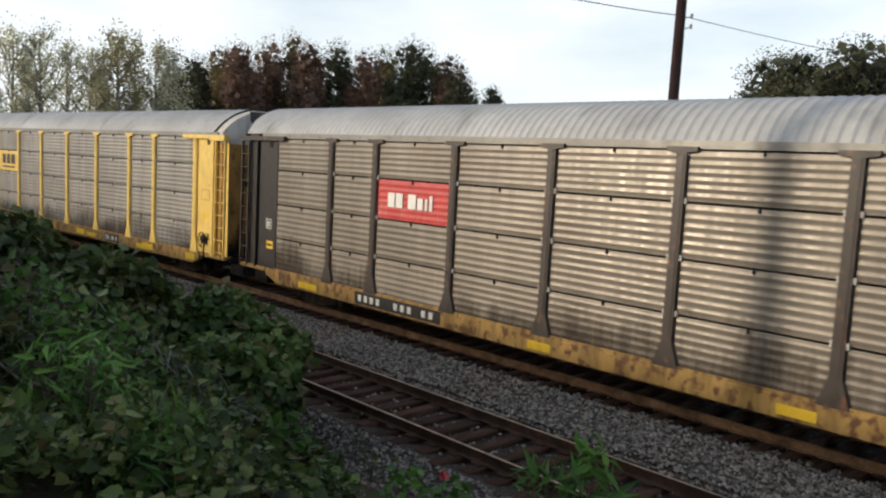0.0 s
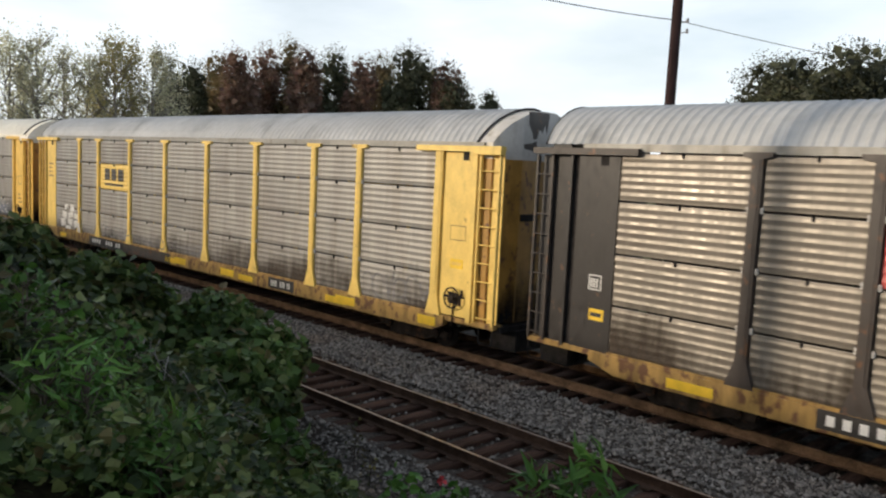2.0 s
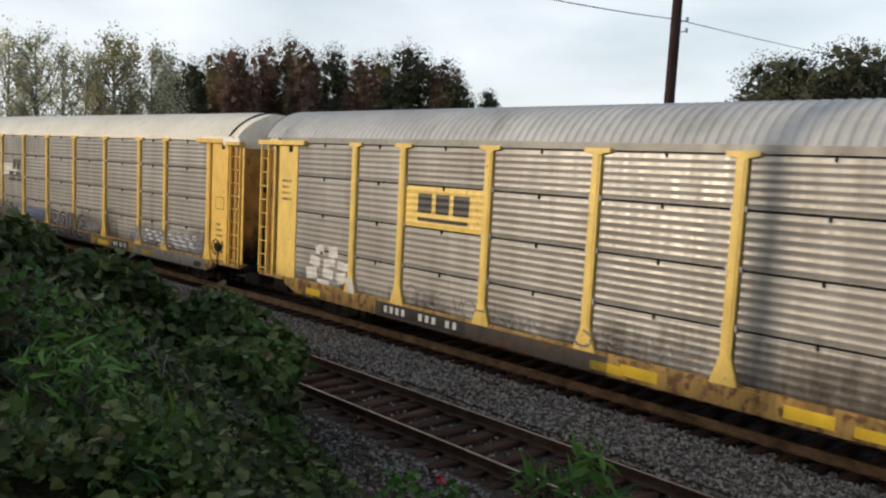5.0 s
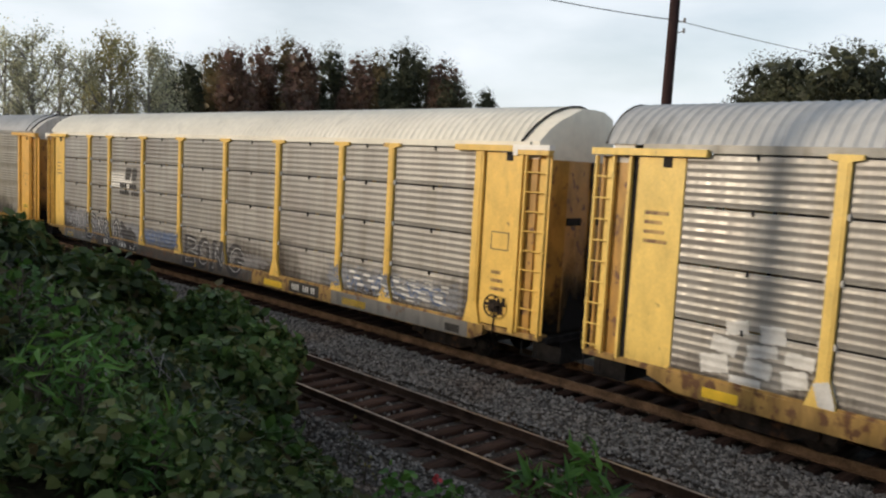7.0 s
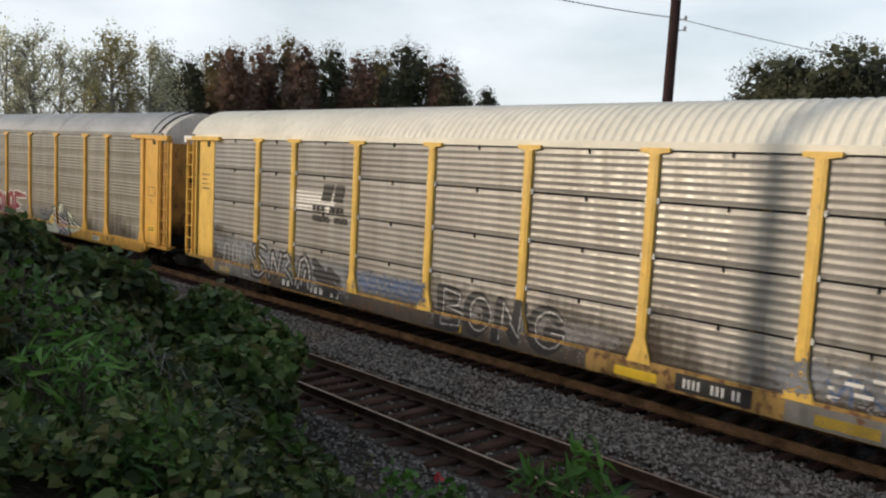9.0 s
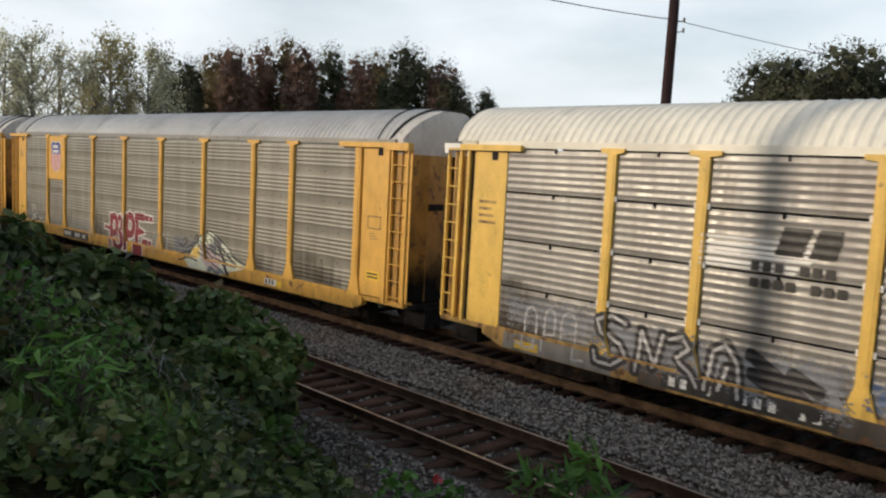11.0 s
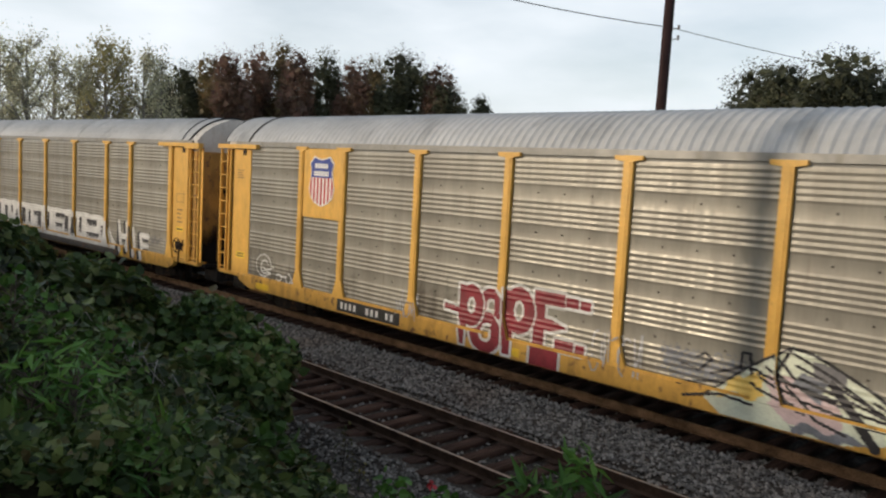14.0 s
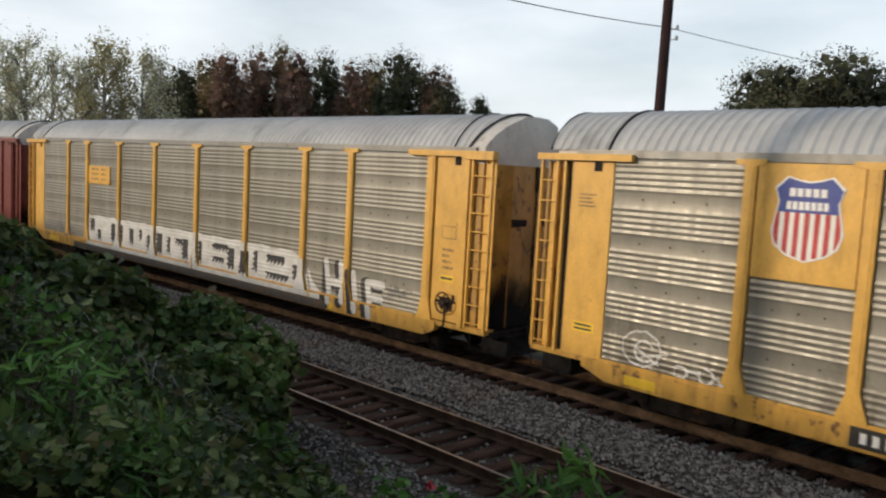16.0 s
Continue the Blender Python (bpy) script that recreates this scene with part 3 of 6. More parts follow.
def strokes(lines_, width, aspect):
    """A mask of thick strokes; points in the unit box, width in parts of its height, aspect: its length by its height."""
    def mask(u, v):
        best = np.full(u.shape, 9.0)
        for line in lines_:
            for (ax, ay), (bx, by) in zip(line, line[1:]):
                ax, bx = ax * aspect, bx * aspect
                dx, dy = bx - ax, by - ay
                t = np.clip(((u * aspect - ax) * dx + (v - ay) * dy) / (dx * dx + dy * dy + 1e-9), 0, 1)
                best = np.minimum(best, np.hypot(u * aspect - ax - t * dx, v - ay - t * dy))
        return best < width / 2
    return mask


def arc(cx, cy, rx, ry, a0, a1, k=10):
    return [(cx + rx * math.cos(radians(a0 + (a1 - a0) * i / k)), cy + ry * math.sin(radians(a0 + (a1 - a0) * i / k))) for i in range(k + 1)]


def tangle(seed, count, aspect, wob=0.25):
    """Loops and slashes of a hasty scrawl."""
    rnd = random.Random(seed)
    out = []
    for i in range(count):
        cx = (i + 0.5) / count
        kind = rnd.random()
        if kind < 0.45:
            a = rnd.uniform(0, 360)
            out.append(arc(cx, 0.5 + rnd.uniform(-wob, wob) * 0.6, 0.55 / count, rnd.uniform(0.2, 0.42), a, a + rnd.uniform(180, 400), 9))
        elif kind < 0.75:
            out.append([(cx - 0.3 / count, rnd.uniform(0.5, 0.95)), (cx, rnd.uniform(0.05, 0.3)), (cx + 0.4 / count, rnd.uniform(0.5, 0.95)), (cx + 0.5 / count, rnd.uniform(0.05, 0.4))])
        else:
            out.append([(cx - 0.4 / count, rnd.uniform(0.2, 0.9)), (cx + 0.5 / count, rnd.uniform(0.1, 0.9))])
    return out


def plate(car, name, x0, x1, z0, z1, mat, out=0.012, label="", y=SIDE):
    return part(name, boxes(R(x0, x1, y - out, y, z0, z1)), mat, car, label)


def bars(car, x0, x1, z0, z1, count, mat, y, name="mark_bar", gap=0.48):
    w = (x1 - x0) / count
    for i in range(count):
        if i != count // 2 or count < 5:
            part(name, boxes(R(x0 + i * w, x0 + (i + 1 - gap) * w, y - 0.004, y, z0, z1)), mat, car)


def film_material(name, colour, z0, z1, most):
    """Thin road dirt and other dark film, densest low down, in ragged clouds and runs, the sheet showing through."""
    m = bpy.data.materials.new(name)
    m.use_nodes = True
    n, l = m.node_tree.nodes, m.node_tree.links
    b, out = n["Principled BSDF"], n["Material Output"]
    b.inputs["Base Color"].default_value, b.inputs["Roughness"].default_value = (*colour, 1), 0.85
    b.inputs["Specular IOR Level"].default_value = 0.15
    co, info, add, sep = n.new("ShaderNodeTexCoord"), n.new("ShaderNodeObjectInfo"), n.new("ShaderNodeVectorMath"), n.new("ShaderNodeSeparateXYZ")
    shift = n.new("ShaderNodeMath")
    shift.operation = "MULTIPLY"
    shift.inputs[1].default_value = 40.0
    l.new(info.outputs["Random"], shift.inputs[0])
    l.new(co.outputs["Object"], add.inputs[0])
    l.new(shift.outputs[0], add.inputs[1])
    l.new(co.outputs["Object"], sep.inputs[0])
    facs = []
    for scale, st, lo, hi in ((1.0, (0.35, 1, 0.5), -0.55, 0.75), (2.2, (2.6, 1, 0.25), -0.22, 0.22), (16.0, (1, 1, 1), -0.12, 0.12)):
        mp, t, r = n.new("ShaderNodeMapping"), n.new("ShaderNodeTexNoise"), n.new("ShaderNodeMapRange")
        mp.inputs["Scale"].default_value = st
        t.inputs["Scale"].default_value, t.inputs["Detail"].default_value = scale, 4.0
        for k, v in (("From Min", 0.3), ("From Max", 0.7), ("To Min", lo), ("To Max", hi)):
            r.inputs[k].default_value = v
        l.new(add.outputs[0], mp.inputs["Vector"])
        l.new(mp.outputs["Vector"], t.inputs["Vector"])
        l.new(t.outputs["Fac"], r.inputs["Value"])
        facs.append(r.outputs["Result"])
    thin = n.new("ShaderNodeMapRange")
    for k, v in (("From Min", z0), ("From Max", z1), ("To Min", most), ("To Max", -0.35)):
        thin.inputs[k].default_value = v
    l.new(sep.outputs["Z"], thin.inputs["Value"])
    tot = thin.outputs["Result"]
    for f in facs:
        a = n.new("ShaderNodeMath")
        l.new(tot, a.inputs[0])
        l.new(f, a.inputs[1])
        tot = a.outputs[0]
    top = n.new("ShaderNodeMapRange")
    top.inputs["To Max"].default_value = 0.96
    l.new(tot, top.inputs["Value"])
    clear, mix = n.new("ShaderNodeBsdfTransparent"), n.new("ShaderNodeMixShader")
    l.new(top.outputs["Result"], mix.inputs[0])
    l.new(clear.outputs[0], mix.inputs[1])
    l.new(b.outputs[0], mix.inputs[2])
    l.new(mix.outputs[0], out.inputs["Surface"])
    return m


M_FILM = film_material("road_dirt_film", (0.070, 0.055, 0.043), 1.0, 1.95, 0.5)
M_FILM_THIN = film_material("thin_road_dirt_film", (0.085, 0.068, 0.052), 1.0, 1.8, 0.05)
# black film on the end doors, full at the foot, thinning upward
M_END_FILM = film_material("black_end_film", (0.012, 0.011, 0.012), 1.1, 2.3, 1.0)


def dirt_film(car, x0, x1, tall=False):
    """Road dirt on the lower sheets of the bays between x0 and x1, lying on their folds."""
    for a, b in BAYS:
        if a < x0 or b > x1:
            continue
        verts, faces = [], []
        for sec in ([SECTION_TALL] if tall else SECTION_ROWS[:2]):
            sec = [(z, d) for z, d in sec if z < 2.1]
            k, n = len(verts), len(sec)
            verts += [(x - MID, SIDE - d - 0.0035, z) for x in (a + 0.01, b - 0.01) for z, d in sec]
            faces += [(k + i, k + i + n, k + i + n + 1, k + i + 1) for i in range(n - 1)]
        tagged(obj("road_dirt", mesh_of("road_dirt", verts, faces, M_FILM_THIN if tall else M_FILM, True), car, "dark road dirt splashed up the sheets"), kind="stuff")


def smudge(seed, aspect, full=0.75):
    """A patch of thin spray with ragged, speckled edges."""
    def mask(u, v):
        rnd = np.random.default_rng(seed)
        edge = np.minimum(np.minimum(u, 1 - u) * aspect, np.minimum(v, 1 - v)) * 3.2
        drift = np.array([[noise.noise((a * aspect * 2.2, b * 2.2, seed)) for a, b in zip(ru, rv)] for ru, rv in zip(u, v)])
        return np.clip(edge, 0, 1) * full + 0.45 * drift > rnd.random(u.shape)
    return mask


class Kit:
    def __init__(self, sheet, posts, ends, sill, roof, tall, door, special=None, hood=None, reach=0.1):
        self.sheet, self.posts, self.ends, self.sill, self.roof, self.tall, self.door = sheet, posts, ends, sill, roof, tall, door
        self.special, self.hood, self.lug, self.reach = special or {}, hood or M_WHITE_HOOD, M_WHITE_HOOD, reach


def build_car(label, kit):
    car = tagged(new("autorack_car"), label, "rail car", "cars of the train")
    rear = REAR - kit.reach
    meshes = []                                     # parts that both sides carry
    for i, (a, b) in enumerate(BAYS):
        if kit.tall:
            meshes.append(("side_panel", sheet_mesh(a, b, SECTION_TALL, kit.sheet), ""))
        else:
            for j, sec in enumerate(SECTION_ROWS):
                meshes.append(("side_panel", sheet_mesh(a, b, sec, kit.special.get((i, j), kit.sheet)), "painted panel" if (i, j) in kit.special else ""))
    for p in POSTS[:-1]:
        meshes.append(("post", post_mesh(p, kit.posts, 0.30 if p != POSTS[0] else 0.26), ""))
    meshes.append(("post", post_mesh(POSTS[-1], kit.posts, 0.14, 0.12, 0.24), ""))
    for name, mesh, text in meshes:
        obj(name, mesh, car, text)
        obj(name, mesh, car, m=pose(0, 0, 0, 0, 0, 180))
    bolt = None
    for k in (0, 180):
        turn = pose(0, 0, 0, 0, 0, k)
        fore, aft = (FRONT, rear) if k == 0 else (FRONT - 0.5, rear + 0.5)   # the far corners end short of the doors
        def both(name, bm, mat, text="", turn=turn):
            ob = part(name, bm, mat, car, text)
            ob.matrix_basis = turn
            return ob
        sill = both("side_sill", prism(bmesh.new(), [(1.7 - MID, 0.93), (26.45 - MID, 0.93), (26.45 - MID, 0.72), (26.1 - MID, 0.56), (2.3 - MID, 0.56), (1.7 - MID, 0.76)], SIDE - 0.08, SIDE + 0.10), kit.sill)
        both("ledge", boxes(R(2.1, 26.2, SIDE - 0.055, SIDE, 0.93, 0.985)), kit.sill)
        both("top_chord", boxes(R(1.2, 27.4, SIDE - 0.012, SIDE + 0.05, 4.875, 5.02)), M_CHORD if kit.roof is not M_ROOF_WHITE else kit.roof)
        # corner ends: flat pockets, hanging plates, ladders
        both("end_plate", boxes(R(25.35, fore + 0.05, SIDE - 0.13, SIDE + 0.05, 4.80, 4.93), R(27.1, fore + 0.05, SIDE - 0.135, SIDE + 0.02, 4.74, 4.80)), kit.posts)
        both("end_plate", boxes(R(aft - 0.05, 2.55, SIDE - 0.13, SIDE + 0.05, 4.80, 4.93)), kit.posts)
        both("pocket_panel", boxes(R(26.25, 27.22, SIDE - 0.02, SIDE + 0.03, 0.98, 4.78), R(27.16, 27.30, SIDE - 0.09, SIDE + 0.03, 0.90, 4.76)), kit.door)
        both("pocket_panel", boxes(R(1.14, 2.11, SIDE - 0.02, SIDE + 0.03, 0.94, 4.78), R(0.94, 1.0, SIDE - 0.06, SIDE + 0.20, 0.90, 4.78)), kit.door)
        both("corner_sheet", boxes(R(27.46, fore - 0.02, SIDE + 0.10, SIDE + 0.13, 0.95, 4.78)), kit.door)
        both("dark_slot", boxes(R(27.29, 27.46, SIDE + 0.16, SIDE + 0.18, 0.95, 4.78)), kit.ends)
        both("corner_sheet", boxes(R(aft + 0.20, 1.02, SIDE + 0.10, SIDE + 0.13, 0.95, 4.78)), kit.door)
        both("dark_slot", boxes(R(aft + 0.02, aft + 0.20, SIDE + 0.16, SIDE + 0.18, 0.95, 4.78)), kit.ends)
        both("end_sill", boxes(R(26.3, fore, SIDE - 0.03, SIDE + 0.3, 0.84, 0.95)), kit.sill)
        both("end_sill", boxes(R(aft, 2.0, SIDE - 0.03, SIDE + 0.3, 0.84, 0.95)), kit.sill)
        both("dark_slot", boxes(R(26.18, 26.27, SIDE + 0.031, SIDE + 0.05, 0.95, 4.78)), M_BLACK)
        both("dark_slot", boxes(R(1.0, 1.14, SIDE + 0.03, SIDE + 0.05, 0.95, 4.78)), M_BLACK)
    ladder(car, 27.34, FRONT, kit.posts)
    ladder(car, rear, rear + 0.45, kit.posts)
    # stirrup steps and the little hatch at the ends
    for x in (rear + 0.2, FRONT - 0.25):
        bm = bmesh.new()
        for a, b in (((x - 0.2, 0.9), (x - 0.2, 0.48)), ((x - 0.2, 0.48), (x + 0.2, 0.48)), ((x + 0.2, 0.48), (x + 0.2, 0.9))):
            tube(bm, (a[0] - MID, SIDE + 0.02, a[1]), (b[0] - MID, SIDE + 0.02, b[1]), 0.014, 6)
        part("stirrup_step", bm, M_BLACK, car)
    for x in (1.75, 26.9):
        part("top_hatch", boxes(R(x - 0.09, x + 0.09, SIDE - 0.03, SIDE + 0.01, 4.60, 4.79)), M_BLACK, car)
    obj("roof", roof_mesh(0.52 - kit.reach, 27.58, kit.roof), car)
    for x, way in ((0.51 - kit.reach, 1), (27.59, -1)):
        bm = bmesh.new()
        ts = np.linspace(-1, 1, 15)
        pts = [(x + way * (0.14 if way > 0 else 0.42) * abs(t) ** 1.2 - MID, 1.69 * math.sin(t * radians(60.6)), 4.18 + 1.69 * math.cos(t * radians(60.6))) for t in ts]
        for a, b in zip(pts, pts[1:]):
            tube(bm, a, b, 0.024, 5)
        part("roof_edge", bm, M_BLACK, car)
    for x in (1.95, 26.75) if kit.tall else ():
        bm = bmesh.new()
        pts = [(x - MID, 1.705 * math.sin(t), 4.18 + 1.705 * math.cos(t)) for t in np.linspace(-radians(60.6), radians(60.6), 15)]
        for a, b in zip(pts, pts[1:]):
            tube(bm, a, b, 0.026, 5)
        part("roof_strip", bm, M_BLACK, car)
    for x0, x1 in ((rear, 0.86 - kit.reach), (27.57, FRONT)):
        inner, face, way = (x1 + 0.4, x0, -1) if x0 < 5 else (x0 - 0.5, x1, 1)   # the head runs in under the roof
        part("end_hood", end_leaf(inner, face, 4.66), kit.hood, car)
        part("end_door", end_leaf(inner, face, 0.95, 4.66), kit.ends, car)
        part("soot", end_film_mesh(face, way, 3 + x0), M_END_FILM, car, "black film, densest at the foot of the end door")
        part("end_platform", boxes(R(x0 - 0.10 if x0 < 5 else x1 - 0.25, x0 + 0.25 if x0 < 5 else x1 + 0.10, -1.34, 1.34, 0.78, 0.90), R(x0 - 0.16 if x0 < 5 else x1 - 0.6, x0 + 0.6 if x0 < 5 else x1 + 0.16, -0.85, 0.85, 0.28, 0.78)), M_BLACK, car)
        out = x0 - 0.03 if x0 < 5 else x1 + 0.0
        rod = bmesh.new()
        box(rod, out - 0.004 - MID, out + 0.034 - MID, 0.09, 0.105, 1.42, 4.66)
        box(rod, out - 0.01 - MID, out + 0.04 - MID, 0.05, 0.15, 4.08, 4.66)
        box(rod, out - 0.01 - MID, out + 0.04 - MID, 0.06, 0.13, 2.30, 2.85)
        box(rod, out - 0.01 - MID, out + 0.04 - MID, -0.76, -0.25, 3.28, 3.44)
        box(rod, out - 0.01 - MID, out + 0.04 - MID, 0.30, 0.76, 3.28, 3.44)
        part("lock_rod", rod, M_BLACK, car)
    part("underframe", boxes(R(0.9, 27.8, -0.36, 0.36, 0.50, 0.94), R(1.0, 27.7, -1.36, 1.36, 0.86, 0.94), *[R(x, x + 0.14, -1.36, 1.36, 0.64, 0.86) for x in np.arange(5.5, 23.5, 2.0)]), M_DARK, car)
    part("coupler", boxes(R(0.10, 0.95, -0.10, 0.10, 0.70, 0.92), R(-0.20, 0.22, -0.16, 0.16, 0.66, 0.96), bevel=0.02), M_DARK, car)
    part("coupler", boxes(R(27.7, 28.80, -0.10, 0.10, 0.70, 0.92), bevel=0.02), M_DARK, car)
    for x in (0.9, 27.75):
        bm = bmesh.new()
        pts = [(x, -0.4, 0.75), (x - 0.25 if x < 5 else x + 0.2, -0.45, 0.38), (x - 0.6 if x < 5 else x + 0.5, -0.40, 0.34)]
        for a, b in zip(pts, pts[1:]):
            tube(bm, (a[0] - MID, a[1], a[2]), (b[0] - MID, b[1], b[2]), 0.03, 6)
        part("brake_hose", bm, M_BLACK, car)
    tank = bmesh.new()
    tube(tank, (13.2 - MID, -0.85, 0.62), (14.7 - MID, -0.85, 0.62), 0.19, 14)
    part("air_tank", tank, M_DARK, car)
    pipe = bmesh.new()
    tube(pipe, (5.5 - MID, SIDE + 0.12, 0.50), (23.4 - MID, SIDE + 0.12, 0.50), 0.018, 6)
    for x in np.arange(6.0, 23.5, 2.9):
        box(pipe, x - MID - 0.02, x - MID + 0.02, SIDE + 0.10, SIDE + 0.14, 0.48, 0.60)
    part("brake_pipe", pipe, M_DARK if not kit.tall else M_YELLOW_SILL, car)
    wheels = truck(car, 3.75) + truck(car, 24.95)
    # clips on the seams at mid bay
    if not kit.tall:
        clip = None
        for a, b in BAYS:
            for z in SEAMS[1:]:
                if clip is None:
                    clip = part("clip", boxes((-0.016, 0.016, SIDE - 0.035, SIDE, -0.07, 0.03)), M_BLACK, car)
                    c = clip
                else:
                    c = obj("clip", clip.data, car)
                c.location = ((a + b) / 2 - MID, 0, z - 0.02)
        lug = None
        for p in POSTS[:-1]:
            for z in SEAMS[1:-1]:
                for s in (-1, 1):
                    if lug is None:
                        lug = part("lug", boxes((-0.022, 0.022, SIDE - 0.05, SIDE, -0.055, 0.055), bevel=0.008), kit.lug, car)
                        c = lug
                    else:
                        c = obj("lug", lug.data, car)
                    c.location = (p + s * 0.125 - MID, 0, z + 0.02)
    else:
        rivet = None
        for a, b in BAYS:
            for z in (1.645, 2.465, 3.285, 4.105):
                for f in (0.25, 0.5, 0.75):
                    if rivet is None:
                        rivet = part("bolt_head", boxes((-0.014, 0.014, SIDE - 0.012, SIDE, -0.018, 0.018)), M_DARK, car)
                        c = rivet
                    else:
                        c = obj("bolt_head", rivet.data, car)
                    c.location = (a + (b - a) * f - MID, 0, z)
    # brighter patches of paint along the sill
    rnd = random.Random(label)
    for i in range(5):
        x = 3 + i * 4.8 + rnd.uniform(-0.8, 0.8)
        plate(car, "paint_patch", x, x + rnd.uniform(0.5, 1.1), 0.62, 0.80, M_YELLOW_BRIGHT, 0.004, y=SIDE - 0.08)
    return car, wheels


def car_mark(car, x0, x1, dark=True):
    """The painted-out mark and number on the sill, as plain bars."""
    if dark:
        plate(car, "mark_field", x0 - 0.15, x1 + 0.15, 0.61, 0.925, M_SIGN_BLACK, 0.005, y=SIDE - 0.08)
    w = (x1 - x0)
    bars(car, x0, x0 + w * 0.33, 0.68, 0.85, 4, M_SIGN_WHITE, SIDE - 0.086)
    bars(car, x0 + w * 0.48, x1, 0.68, 0.85, 6, M_SIGN_WHITE, SIDE - 0.086)


def notice(car, x0, x1, z0, z1, mat, rows=2, ink=None):
    plate(car, "notice", x0, x1, z0, z1, mat, 0.006, y=SIDE - 0.02)
    h = (z1 - z0) / (rows * 2 + 1)
    for i in range(rows):
        plate(car, "notice_line", x0 + 0.04, x1 - 0.05, z0 + h * (2 * i + 1), z0 + h * (2 * i + 2), ink or M_SIGN_BLACK, 0.003, y=SIDE - 0.026)


def stencils(car, x0, x1, z0, z1, rows, ink):
    h = (z1 - z0) / (rows * 2)
    for i in range(rows):
        plate(car, "stencil_line", x0, x1 - 0.06 * (i % 3), z0 + 2 * h * i, z0 + 2 * h * i + h * 0.8, ink, 0.003, y=SIDE - 0.02)


def frame_lines(car, x0, x1, z0, z1, ink):
    part("stencil_frame", boxes(R(x0, x1, SIDE - 0.024, SIDE - 0.02, z1 - 0.02, z1), R(x0, x1, SIDE - 0.024, SIDE - 0.02, z0, z0 + 0.02),
                                R(x0, x0 + 0.02, SIDE - 0.024, SIDE - 0.02, z0, z1), R(x1 - 0.02, x1, SIDE - 0.024, SIDE - 0.02, z0, z1)), ink, car)


def hand_brake(car, x=26.75):
    """A hand wheel in its bracket with the oily smear round it."""
    bm = bmesh.new()
    for i in range(16):
        a, b = i * math.pi / 8, (i + 1) * math.pi / 8
        tube(bm, (x + 0.24 * math.cos(a) - MID, SIDE - 0.14, 1.42 + 0.24 * math.sin(a)), (x + 0.24 * math.cos(b) - MID, SIDE - 0.14, 1.42 + 0.24 * math.sin(b)), 0.02, 5)
    for i in range(3):
        a = i * math.pi / 3 + 0.3
        tube(bm, (x - 0.23 * math.cos(a) - MID, SIDE - 0.13, 1.42 - 0.23 * math.sin(a)), (x + 0.23 * math.cos(a) - MID, SIDE - 0.13, 1.42 + 0.23 * math.sin(a)), 0.014, 5)
    tube(bm, (x - MID, SIDE - 0.15, 1.42), (x - MID, SIDE, 1.42), 0.06, 8)
    tube(bm, (x - MID, SIDE - 0.05, 1.42), (x - 0.05 - MID, SIDE - 0.05, 0.75), 0.018, 6)
    box(bm, x - 0.16 - MID, x + 0.10 - MID, SIDE - 0.09, SIDE - 0.02, 1.28, 1.54)
    part("hand_brake", bm, M_DARK, car, "oily dark hand brake wheel")
    m = strokes([[(0.12, 0.42), (0.85, 0.46)], [(0.25, 0.34), (0.7, 0.36)], [(0.75, 0.3), (0.8, 0.56)]], 0.08, 0.6)
    nx = 16
    verts, faces = [], []
    u, v = np.meshgrid((np.arange(nx) + 0.5) / nx, (np.arange(28) + 0.5) / 28)
    for j, i in zip(*np.nonzero(m(u, v))):
        a, b, k = x - 0.36 + i * 0.7 / nx, 0.95 + j * 1.1 / 28, len(verts)
        y = SIDE - 0.026
        verts += [(a - MID, y, b), (a + 0.044 - MID, y, b), (a + 0.044 - MID, y, b + 0.04), (a - MID, y, b + 0.04)]
        faces.append((k, k + 1, k + 2, k + 3))
    obj("oil_smear", mesh_of("oil_smear", verts, faces, M_DARK), car)


